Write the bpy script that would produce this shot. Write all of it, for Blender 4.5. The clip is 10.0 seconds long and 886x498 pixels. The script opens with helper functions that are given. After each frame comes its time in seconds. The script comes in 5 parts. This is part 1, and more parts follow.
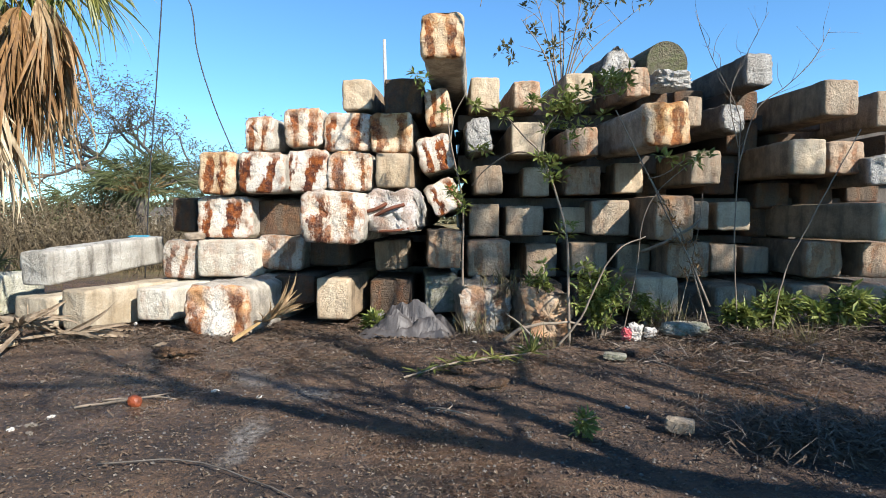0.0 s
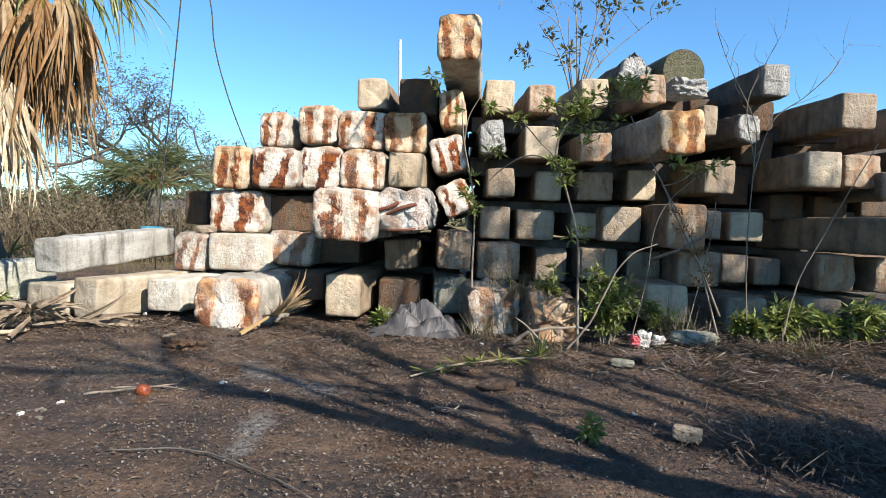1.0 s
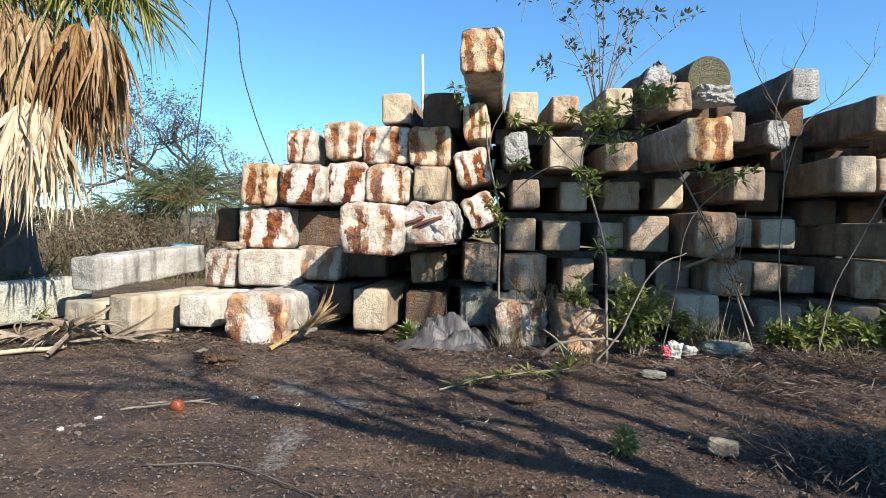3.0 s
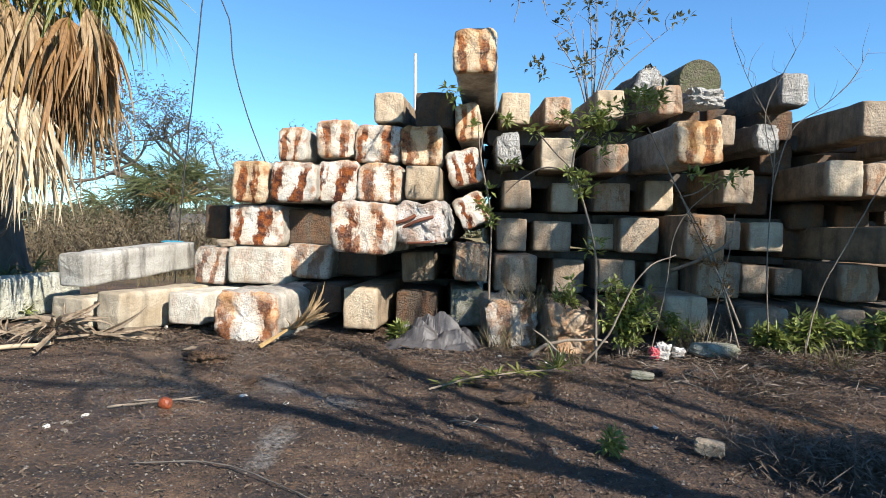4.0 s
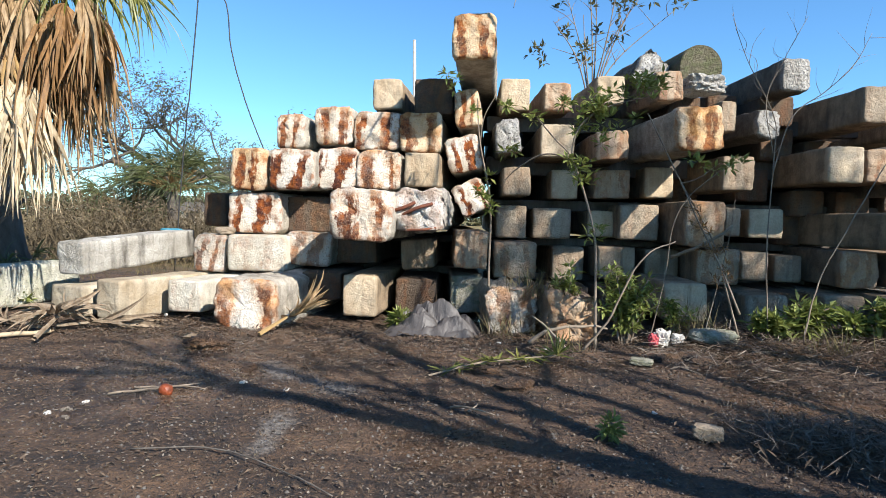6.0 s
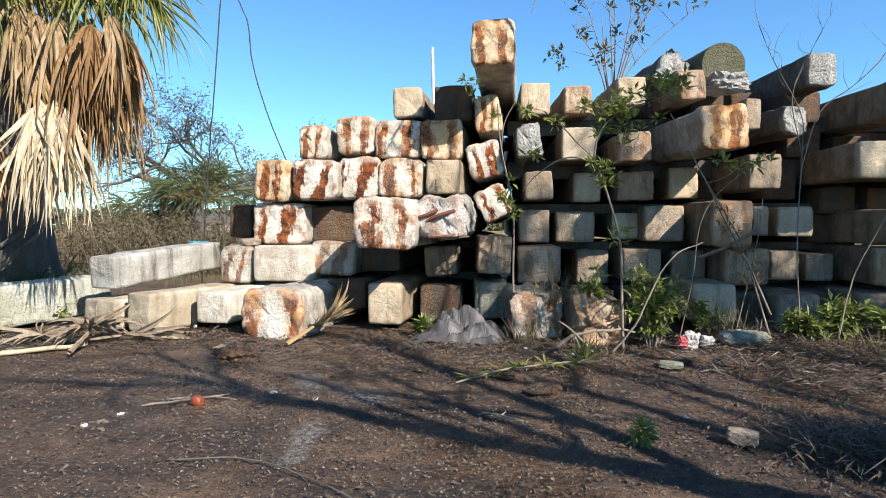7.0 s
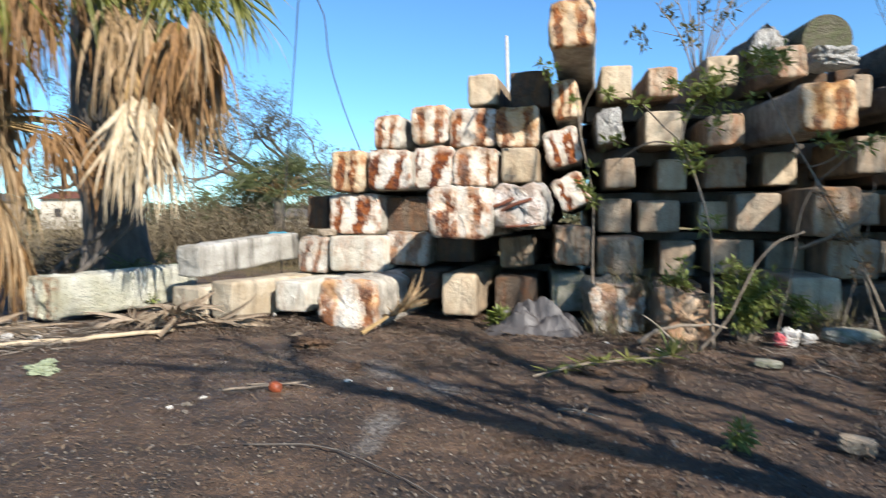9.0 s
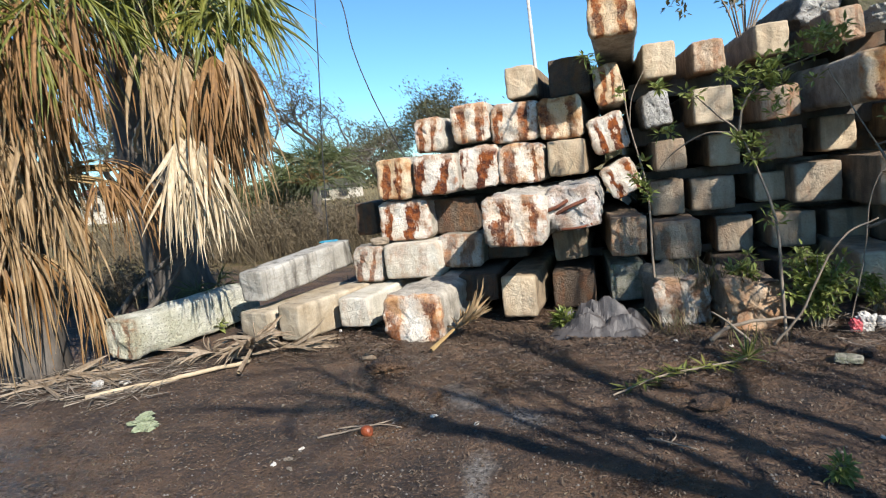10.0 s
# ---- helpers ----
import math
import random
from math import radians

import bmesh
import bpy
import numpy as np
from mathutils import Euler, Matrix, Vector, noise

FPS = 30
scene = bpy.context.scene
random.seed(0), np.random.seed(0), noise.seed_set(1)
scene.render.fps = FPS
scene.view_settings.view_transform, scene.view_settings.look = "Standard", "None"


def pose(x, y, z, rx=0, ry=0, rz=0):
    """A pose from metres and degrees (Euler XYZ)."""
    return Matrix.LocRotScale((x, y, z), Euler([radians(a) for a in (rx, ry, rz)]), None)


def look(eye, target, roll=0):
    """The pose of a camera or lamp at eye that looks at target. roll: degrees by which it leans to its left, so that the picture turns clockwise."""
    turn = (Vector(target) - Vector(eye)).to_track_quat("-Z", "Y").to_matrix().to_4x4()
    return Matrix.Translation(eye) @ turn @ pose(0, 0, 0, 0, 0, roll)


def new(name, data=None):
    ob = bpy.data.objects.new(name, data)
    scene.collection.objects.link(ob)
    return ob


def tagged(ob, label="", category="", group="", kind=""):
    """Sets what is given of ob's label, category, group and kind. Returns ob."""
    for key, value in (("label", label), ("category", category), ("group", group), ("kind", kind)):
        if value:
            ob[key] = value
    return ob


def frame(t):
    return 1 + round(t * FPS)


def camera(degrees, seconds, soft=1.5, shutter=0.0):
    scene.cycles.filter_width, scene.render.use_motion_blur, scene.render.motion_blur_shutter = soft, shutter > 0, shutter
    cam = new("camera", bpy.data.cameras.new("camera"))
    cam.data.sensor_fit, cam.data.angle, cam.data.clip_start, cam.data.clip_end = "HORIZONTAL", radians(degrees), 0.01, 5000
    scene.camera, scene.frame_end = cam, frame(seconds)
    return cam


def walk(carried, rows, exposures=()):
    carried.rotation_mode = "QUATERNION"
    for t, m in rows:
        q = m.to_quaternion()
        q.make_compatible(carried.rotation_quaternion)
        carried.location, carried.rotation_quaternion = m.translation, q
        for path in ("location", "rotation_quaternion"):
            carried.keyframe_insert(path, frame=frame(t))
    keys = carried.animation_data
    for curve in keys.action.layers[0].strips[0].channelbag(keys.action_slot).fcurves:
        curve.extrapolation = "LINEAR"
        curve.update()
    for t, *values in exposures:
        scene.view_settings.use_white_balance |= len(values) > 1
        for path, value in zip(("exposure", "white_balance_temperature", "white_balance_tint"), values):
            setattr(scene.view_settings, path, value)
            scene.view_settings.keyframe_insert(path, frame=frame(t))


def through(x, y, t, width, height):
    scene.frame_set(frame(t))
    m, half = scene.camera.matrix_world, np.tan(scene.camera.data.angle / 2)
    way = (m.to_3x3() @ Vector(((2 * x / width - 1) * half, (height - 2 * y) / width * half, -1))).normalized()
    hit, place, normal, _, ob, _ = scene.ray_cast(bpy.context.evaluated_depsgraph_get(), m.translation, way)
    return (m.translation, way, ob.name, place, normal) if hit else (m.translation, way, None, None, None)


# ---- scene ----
cam = camera(72.1, 10.0, soft=0.75, shutter=0.3)
METRES, EYE, TILT, LEAN, TURN = 1.0, 1.22, -3.0, 0.0, 0.0
ROWS = [
    (0.0, 0.0, 0.0, 0.0, 0.0, 0.0, -0.0),
    (0.5, -0.0143, 0.0026, -0.0156, 0.31, -0.72, -0.52),
    (1.0, -0.0253, -0.0034, -0.0147, 0.73, 0.18, -1.93),
    (1.5, -0.0398, -0.0068, -0.0123, 1.5, 0.43, -2.15),
    (2.0, -0.0422, -0.0078, -0.0154, 2.79, 1.27, -1.15),
    (2.5, -0.0393, -0.0131, -0.0083, 3.31, 2.28, -0.98),
    (3.0, -0.0432, -0.0143, -0.0083, 3.04, 1.26, -1.04),
    (4.5, -0.0377, -0.023, -0.005, 1.91, 1.18, -1.85),
    (5.0, -0.0365, -0.014, -0.0174, 2.12, 0.06, -2.26),
    (6.5, -0.0428, -0.0129, -0.016, 2.81, 0.19, -0.64),
    (7.0, -0.0565, -0.0183, -0.0077, 4.24, 0.61, -0.15),
    (7.5, -0.0606, -0.0211, -0.0054, 4.83, 1.05, -0.29),
    (8.0, -0.0632, -0.0136, -0.0092, 5.09, 1.07, -0.29),
    (8.5, -0.0621, 0.0415, -0.0101, 4.1, -0.09, -0.45),
    (8.8, -0.083, 0.0831, -0.0295, 5.7, -1.52, -0.2),
    (9.0, -0.097, 0.1108, -0.0424, 11.06, -0.04, -0.32),
    (9.2, -0.1288, 0.1331, 0.0033, 14.03, 1.5, -0.59),
    (9.5, -0.1765, 0.1666, 0.0718, 17.73, -0.48, 1.4),
    (9.7, -0.2018, 0.0599, 0.3318, 16.82, -1.48, 3.78),
    (10.0, -0.3323, 0.0382, 0.5862, 13.75, -4.51, 5.66),
]
walk(cam, [(t, pose(0, 0, EYE, TILT, LEAN, TURN) @ pose(METRES * x, METRES * y, METRES * z, 90 + pitch, roll, yaw)) for t, x, y, z, yaw, pitch, roll in ROWS], [(0.0, 1.05), (8.8, 1.05), (10.0, 0.85)])

# ---- light ----
SUN_AZ, SUN_EL = 45.0, 36.0      # degrees to the right of straight behind the first view, and above the horizon
s_dir = Vector((math.sin(radians(SUN_AZ)) * math.cos(radians(SUN_EL)), -math.cos(radians(SUN_AZ)) * math.cos(radians(SUN_EL)), math.sin(radians(SUN_EL))))
world = bpy.data.worlds.new("sky")
scene.world = world
world.use_nodes = True
wt = world.node_tree
sky = wt.nodes.new("ShaderNodeTexSky")
sky.sky_type, sky.sun_disc = "NISHITA", False
sky.sun_elevation, sky.sun_rotation = radians(SUN_EL), math.atan2(s_dir.x, s_dir.y)
sky.altitude, sky.air_density, sky.dust_density, sky.ozone_density = 300, 1.0, 0.0, 1.6
tint = wt.nodes.new("ShaderNodeMix")
tint.data_type, tint.blend_type = "RGBA", "MULTIPLY"
tint.inputs[0].default_value = 1.0
tint.inputs[7].default_value = (0.59, 0.98, 1.27, 1)
wt.links.new(sky.outputs[0], tint.inputs[6])
wt.links.new(tint.outputs[2], wt.nodes["Background"].inputs[0])
wt.nodes["Background"].inputs[1].default_value = 0.086
sun = new("sun", bpy.data.lights.new("sun", "SUN"))
sun.data.energy, sun.data.angle, sun.data.color = 5.0, radians(0.6), (1.0, 0.95, 0.88)
sun.matrix_world = look(s_dir * 40, (0, 0, 0))


# ---- building helpers ----
def part(name, bm, material, parent=None, label=""):
    me = bpy.data.meshes.new(name)
    bm.to_mesh(me)
    bm.free()
    return part_mesh(name, me, material, parent, label)


def part_mesh(name, me, material, parent=None, label="", smooth=False):
    for m in (material if isinstance(material, (list, tuple)) else [material]):
        me.materials.append(m)
    if smooth:
        me.polygons.foreach_set("use_smooth", [True] * len(me.polygons))
    ob = new(name, me)
    if parent:
        ob.parent = parent
    if label:
        ob["label"] = label
    return ob


def mesh_of(name, verts, faces):
    me = bpy.data.meshes.new(name)
    me.from_pydata(verts, [], faces)
    me.update()
    return me


def thing(name, m, label, category, group=""):
    ob = new(name)
    ob.empty_display_size = 0.1
    ob.matrix_world = m
    return tagged(ob, label, category, group)


def tube(path, radii, sides=7, cap=True):
    """Vertices and faces of a round tapering tube along a path."""
    vs, fs = [], []
    side = None
    for i, p in enumerate(path):
        p = Vector(p)
        a, b = Vector(path[max(i - 1, 0)]), Vector(path[min(i + 1, len(path) - 1)])
        d = (b - a).normalized()
        if side is None:
            side = d.orthogonal().normalized()
        else:
            side = (side - d * side.dot(d)).normalized()
        other = d.cross(side)
        for k in range(sides):
            an = 2 * math.pi * k / sides
            vs.append(p + (side * math.cos(an) + other * math.sin(an)) * radii[i])
    for i in range(len(path) - 1):
        for k in range(sides):
            k2 = (k + 1) % sides
            fs.append((i * sides + k, i * sides + k2, (i + 1) * sides + k2, (i + 1) * sides + k))
    if cap:
        fs.append(tuple(range(sides - 1, -1, -1)))
        fs.append(tuple(range((len(path) - 1) * sides, len(path) * sides)))
    return vs, fs


def smooth(points, n):
    """Points along a smooth line through the given ones, n for each stretch."""
    ps = [Vector(p) for p in points]
    ps = [ps[0] * 2 - ps[1]] + ps + [ps[-1] * 2 - ps[-2]]
    out = []
    for i in range(1, len(ps) - 2):
        a, b, c, d = ps[i - 1:i + 3]
        for s in range(n):
            u = s / n
            out.append(0.5 * (2 * b + (c - a) * u + (2 * a - 5 * b + 4 * c - d) * u * u + (3 * b - a - 3 * c + d) * u ** 3))
    return out + [ps[-2]]


class Heap:
    """Collects pieces of geometry for one mesh."""

    def __init__(self):
        self.v, self.f = [], []

    def add(self, vs, fs):
        n = len(self.v)
        self.v.extend(vs)
        self.f.extend(tuple(i + n for i in f) for f in fs)

    def mesh(self, name):
        return mesh_of(name, [tuple(v) for v in self.v], self.f)


# ---- materials ----
class Nodes:
    def __init__(self, name):
        self.m = bpy.data.materials.new(name)
        self.m.use_nodes = True
        self.t = self.m.node_tree
        self.bsdf = self.t.nodes["Principled BSDF"]

    def put(self, socket, value):
        if isinstance(value, bpy.types.NodeSocket):
            self.t.links.new(value, socket)
        elif isinstance(value, (tuple, list)) and len(value) == 3 and socket.type == "RGBA":
            socket.default_value = (*value, 1)
        else:
            socket.default_value = value

    def n(self, kind, out=0, set=None, **ins):
        node = self.t.nodes.new("ShaderNode" + kind)
        for key, value in (set or {}).items():
            setattr(node, key, value)
        for key, value in ins.items():
            self.put(node.inputs[int(key[1:]) if key[0] == "i" and key[1:].isdigit() else key.replace("_", " ")], value)
        return node.outputs[out]

    def coords(self, shift=True, kind="Object"):
        co = self.n("TexCoord", kind)
        if not shift:
            return co
        r = self.n("ObjectInfo", "Random")
        k = self.n("VectorMath", set={"operation": "SCALE"}, i0=(37.0, 91.0, 53.0), i3=r)
        return self.n("VectorMath", set={"operation": "ADD"}, i0=co, i1=k)

    def stretch(self, co, x, y, z):
        return self.n("VectorMath", set={"operation": "MULTIPLY"}, i0=co, i1=(x, y, z))

    def noise(self, co, scale, detail=4, rough=0.55):
        return self.n("TexNoise", Vector=co, Scale=scale, Detail=detail, Roughness=rough)

    def span(self, value, a, b, c=0.0, d=1.0):
        return self.n("MapRange", i0=value, i1=a, i2=b, i3=c, i4=d)

    def mul(self, a, b, op="MULTIPLY"):
        return self.n("Math", set={"operation": op}, i0=a, i1=b)

    def mix(self, f, a, b, how="MIX"):
        node = self.t.nodes.new("ShaderNodeMix")
        node.data_type, node.blend_type = "RGBA", how
        self.put(node.inputs[0], f)
        self.put(node.inputs[6], a)
        self.put(node.inputs[7], b)
        return node.outputs[2]

    def done(self, colour, rough=0.8, height=None, depth=0.01, strength=0.6, spec=0.4, metal=0.0, through=0.0):
        self.put(self.bsdf.inputs["Base Color"], colour)
        self.put(self.bsdf.inputs["Roughness"], rough)
        self.put(self.bsdf.inputs["Specular IOR Level"], spec)
        self.put(self.bsdf.inputs["Metallic"], metal)
        if height is not None:
            b = self.n("Bump", Height=height, Distance=depth, Strength=strength)
            self.t.links.new(b, self.bsdf.inputs["Normal"])
        if through:
            tr = self.n("BsdfTranslucent", Color=colour)
            out = self.n("MixShader", i0=through, i1=self.bsdf.outputs[0], i2=tr)
            self.t.links.new(out, self.t.nodes["Material Output"].inputs[0])
        return self.m


def concrete(name, light, dark, rust=0.0, pits=0.3, grime=0.4, moss=0.0, side=None, relief=1.0):
    """Weathered concrete; rust runs down the end face below the cut-off steel, and the long sides can be toned darker
    for weathering and shade.
    """
    k = Nodes(name)
    co = k.coords()
    local = k.n("Attribute", "Vector", set={"attribute_name": "local"})
    split = k.n("SeparateXYZ", "X", Vector=local).node
    u, v, d = split.outputs
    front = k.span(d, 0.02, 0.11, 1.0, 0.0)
    big = k.noise(co, 2.2, 5)
    fine = k.noise(co, 45, 5, 0.7)
    mid = k.noise(co, 11, 6, 0.65)
    patch = k.noise(co, 5.0, 5, 0.62)
    col = k.mix(k.span(big, 0.35, 0.68), light, dark)
    # long sides coloured darker than the end face, for weathering and their shade
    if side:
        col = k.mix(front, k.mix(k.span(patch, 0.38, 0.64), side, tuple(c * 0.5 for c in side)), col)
    col = k.mix(k.span(fine, 0.40, 0.75, 0.0, 0.4), col, tuple(c * 0.55 for c in dark))
    # dark runs of lichen and dirt down the faces
    runs = k.noise(k.stretch(co, 7, 7, 1.1), 1.0, 5, 0.6)
    col = k.mix(k.mul(k.span(runs, 0.5, 0.70), grime), col, (0.06, 0.05, 0.038))
    spots = k.n("TexVoronoi", Vector=co, Scale=34.0)
    col = k.mix(k.mul(k.span(spots, 0.1, 0.3, 1.0, 0.0), pits), col, (0.10, 0.085, 0.07))
    if moss:
        col = k.mix(k.mul(k.span(mid, 0.45, 0.6), moss), col, (0.10, 0.12, 0.045))
    # worn, stained rim of the end face
    rim = k.mul(k.mul(u, 0.0, "ABSOLUTE"), k.mul(v, 0.0, "ABSOLUTE"), "MAXIMUM")
    rim = k.mul(rim, k.span(patch, 0.2, 0.8, -0.3, 0.3), "ADD")
    rim = k.mul(k.span(rim, 0.74, 0.98), front)
    col = k.mix(k.mul(rim, 0.3), col, tuple(c * 0.42 for c in dark))
    if rust:
        r1 = k.n("ObjectInfo", "Random")
        r2 = k.mul(k.mul(r1, 7.31), 0.0, "FRACT")
        r3 = k.mul(k.mul(r1, 13.77), 0.0, "FRACT")
        streak = k.noise(k.stretch(co, 14, 14, 2.2), 1.0, 5, 0.6)
        wob = k.mul(k.span(k.noise(co, 4.5, 3), 0.2, 0.8, -0.30, 0.30), k.span(streak, 0.2, 0.8, -0.26, 0.26), "ADD")
        wob = k.mul(wob, k.span(fine, 0.2, 0.8, -0.09, 0.09), "ADD")
        uu = k.mul(k.mul(u, wob, "ADD"), k.mul(v, k.span(r2, 0.0, 1.0, -0.22, 0.16)), "ADD")
        d1 = k.mul(k.mul(uu, k.span(r1, 0.0, 1.0, -0.72, -0.36), "SUBTRACT"), 0.0, "ABSOLUTE")
        d2 = k.mul(k.mul(uu, k.span(r2, 0.0, 1.0, 0.30, 0.66), "SUBTRACT"), 0.0, "ABSOLUTE")
        d1 = k.mul(d1, k.span(r3, 0.0, 1.0, 0.02, 0.14), "SUBTRACT")
        d2 = k.mul(d2, k.span(r1, 0.0, 1.0, 0.14, 0.02), "SUBTRACT")
        near = k.mul(d1, d2, "MINIMUM")
        weight = k.span(k.noise(k.stretch(co, 3.2, 3.2, 2.4), 1.0, 4, 0.6), 0.32, 0.46, 0.35, 1.0)
        weight = k.mul(weight, k.mul(k.span(v, 0.62, 0.95, 1.0, 0.25), k.span(r3, 0.0, 1.0, 1.25, 0.9)))
        core = k.mul(k.mul(k.span(near, 0.07, 0.17, 1.0, 0.0), weight), k.mul(front, rust))
        halo = k.mul(k.mul(k.span(near, 0.06, 0.52, 1.0, 0.0), k.span(patch, 0.36, 0.60, 0.1, 1.0)), k.mul(front, k.span(r3, 0.0, 1.0, 0.4 * rust, 1.15 * rust)))
        col = k.mix(k.mul(halo, 0.72), col, (0.62, 0.29, 0.07))
        col = k.mix(k.mul(k.mul(rim, k.span(mid, 0.46, 0.58)), 0.75 * rust), col, (0.30, 0.095, 0.02))
        tone = k.mix(k.span(mid, 0.38, 0.58), (0.32, 0.085, 0.012), (0.075, 0.022, 0.012))
        col = k.mix(k.mul(core, k.span(fine, 0.25, 0.6, 0.65, 1.0)), col, tone)
    crumb = k.noise(co, 22, 6, 0.75)
    col = k.mix(k.mul(k.span(crumb, 0.30, 0.44, 1.0, 0.0), 0.08 + 0.40 * pits), col, tuple(c * 0.22 for c in dark))
    height = k.mul(k.mul(k.mul(mid, 0.7), k.mul(fine, 0.5), "ADD"), k.mul(crumb, 0.6 + 1.6 * pits), "ADD")
    height = k.mul(height, k.mul(k.span(spots, 0.0, 0.25), 0.25 * pits), "ADD")
    return k.done(col, k.span(mid, 0.3, 0.7, 0.75, 0.95), height, 0.03 * relief, 1.0, 0.3)


CONCRETE = {
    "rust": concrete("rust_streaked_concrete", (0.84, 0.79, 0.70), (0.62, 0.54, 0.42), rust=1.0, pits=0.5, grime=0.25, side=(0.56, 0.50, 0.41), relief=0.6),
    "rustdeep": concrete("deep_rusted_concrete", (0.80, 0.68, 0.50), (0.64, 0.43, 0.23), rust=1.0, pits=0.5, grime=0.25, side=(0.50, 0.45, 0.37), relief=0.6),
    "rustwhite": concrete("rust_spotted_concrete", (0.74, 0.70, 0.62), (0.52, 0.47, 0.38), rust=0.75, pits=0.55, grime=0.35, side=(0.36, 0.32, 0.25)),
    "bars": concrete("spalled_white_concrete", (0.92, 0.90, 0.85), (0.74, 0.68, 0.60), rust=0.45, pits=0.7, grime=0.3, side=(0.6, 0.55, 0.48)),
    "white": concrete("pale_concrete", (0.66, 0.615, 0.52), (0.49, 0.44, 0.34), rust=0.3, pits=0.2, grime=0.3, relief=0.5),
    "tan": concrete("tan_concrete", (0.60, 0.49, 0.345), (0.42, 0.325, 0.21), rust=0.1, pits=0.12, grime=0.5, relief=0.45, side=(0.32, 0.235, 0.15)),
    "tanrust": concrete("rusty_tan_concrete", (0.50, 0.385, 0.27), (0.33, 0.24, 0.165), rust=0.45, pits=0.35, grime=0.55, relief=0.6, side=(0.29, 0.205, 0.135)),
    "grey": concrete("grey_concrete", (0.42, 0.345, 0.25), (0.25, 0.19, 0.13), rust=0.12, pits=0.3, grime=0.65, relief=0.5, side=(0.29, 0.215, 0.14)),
    "mossy": concrete("mossy_concrete", (0.42, 0.39, 0.31), (0.27, 0.25, 0.19), pits=0.3, grime=0.5, moss=0.5),
    "long": concrete("streaked_pale_concrete", (0.50, 0.475, 0.42), (0.28, 0.255, 0.21), pits=0.2, grime=0.85, relief=0.5),
    "longtan": concrete("streaked_tan_concrete", (0.50, 0.43, 0.32), (0.31, 0.235, 0.145), pits=0.15, grime=0.55, relief=0.4),
}
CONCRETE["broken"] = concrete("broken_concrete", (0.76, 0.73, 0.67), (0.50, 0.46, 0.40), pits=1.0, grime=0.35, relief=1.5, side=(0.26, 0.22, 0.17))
# very dark base colour stands in for the shade on set-back piles
CONCRETE["darktan"] = concrete("shade_toned_concrete", (0.16, 0.12, 0.085), (0.09, 0.065, 0.048), rust=0.22, pits=0.5, grime=0.6)


def soil():
    k = Nodes("wet_dark_soil")
    co = k.coords(False)
    big = k.noise(co, 0.55, 5)
    mid = k.noise(co, 3.0, 6, 0.6)
    fine = k.noise(co, 26, 6, 0.75)
    grain = k.noise(co, 90, 4, 0.75)
    stones = k.n("TexVoronoi", Vector=co, Scale=42.0)
    bits = k.n("TexVoronoi", "Color", Vector=co, Scale=42.0)
    pick = k.n("SeparateXYZ", "X", Vector=bits)
    drift = k.noise(k.stretch(co, 0.6, 1.6, 1.0), 1.3, 6, 0.65)
    col = k.mix(k.span(mid, 0.38, 0.66), (0.025, 0.015, 0.010), (0.102, 0.057, 0.031))
    col = k.mix(k.span(drift, 0.5, 0.68, 0, 0.8), col, (0.204, 0.118, 0.064))
    col = k.mix(k.span(drift, 0.30, 0.47, 0.9, 0.0), col, (0.014, 0.009, 0.006))
    col = k.mix(k.span(fine, 0.50, 0.66, 0, 0.75), col, (0.217, 0.125, 0.069))
    col = k.mix(k.span(fine, 0.32, 0.45, 0.85, 0.0), col, (0.013, 0.008, 0.005))
    col = k.mix(k.span(grain, 0.56, 0.70, 0, 0.55), col, (0.297, 0.190, 0.120))
    chip = k.mul(k.span(pick, 0.76, 0.84), k.span(stones, 0.12, 0.3, 1.0, 0.0))
    col = k.mix(chip, col, (0.302, 0.225, 0.162))
    # dried pale silt in two shallow hollows, and standing wet by the stack's foot
    def spot(x, y, rx, ry, turn=0.0):
        m = k.n("Mapping", set={"vector_type": "TEXTURE"}, Vector=co, Location=(x, y, 0.0), Rotation=(0.0, 0.0, radians(turn)), Scale=(rx, ry, 50.0))
        r = k.n("VectorMath", "Value", set={"operation": "LENGTH"}, i0=m)
        return k.span(k.mul(r, k.span(mid, 0.3, 0.7, -0.7, 0.7), "ADD"), 0.35, 1.15, 1.0, 0.0)
    silt = k.mul(spot(-1.22, 4.42, 0.50, 0.17, -35), spot(-1.14, 3.50, 0.10, 0.40, 5), "MAXIMUM")
    silt = k.mul(silt, k.span(fine, 0.36, 0.58))
    col = k.mix(k.mul(silt, 0.75), col, (0.34, 0.315, 0.28))
    pool = k.mul(k.mul(spot(-2.95, 6.1, 0.75, 0.35), spot(-0.6, 5.3, 1.4, 0.45, -8), "MAXIMUM"), spot(1.7, 5.2, 1.1, 0.35, -5), "MAXIMUM")
    y = k.n("SeparateXYZ", "Y", Vector=co)
    far = k.span(y, 11.0, 15.0)
    col = k.mix(far, col, k.mix(k.span(mid, 0.4, 0.6), (0.173, 0.150, 0.040), (0.273, 0.180, 0.079)))
    apart = k.span(k.n("VectorMath", "Value", set={"operation": "LENGTH"}, i0=k.stretch(co, 1.0, 0.6, 0.0)), 5.6, 7.5, 1.0, 0.0)
    wet = k.mul(k.mul(k.span(big, 0.44, 0.56), k.mul(pool, 0.9), "MAXIMUM"), apart)
    rough = k.mul(k.span(wet, 0.0, 1.0, 0.8, 0.22), k.span(fine, 0.3, 0.7, -0.08, 0.2), "ADD")
    height = k.mul(k.mul(fine, 0.9), k.mul(k.span(stones, 0.0, 0.35, 1.0, 0.0), 0.4), "ADD")
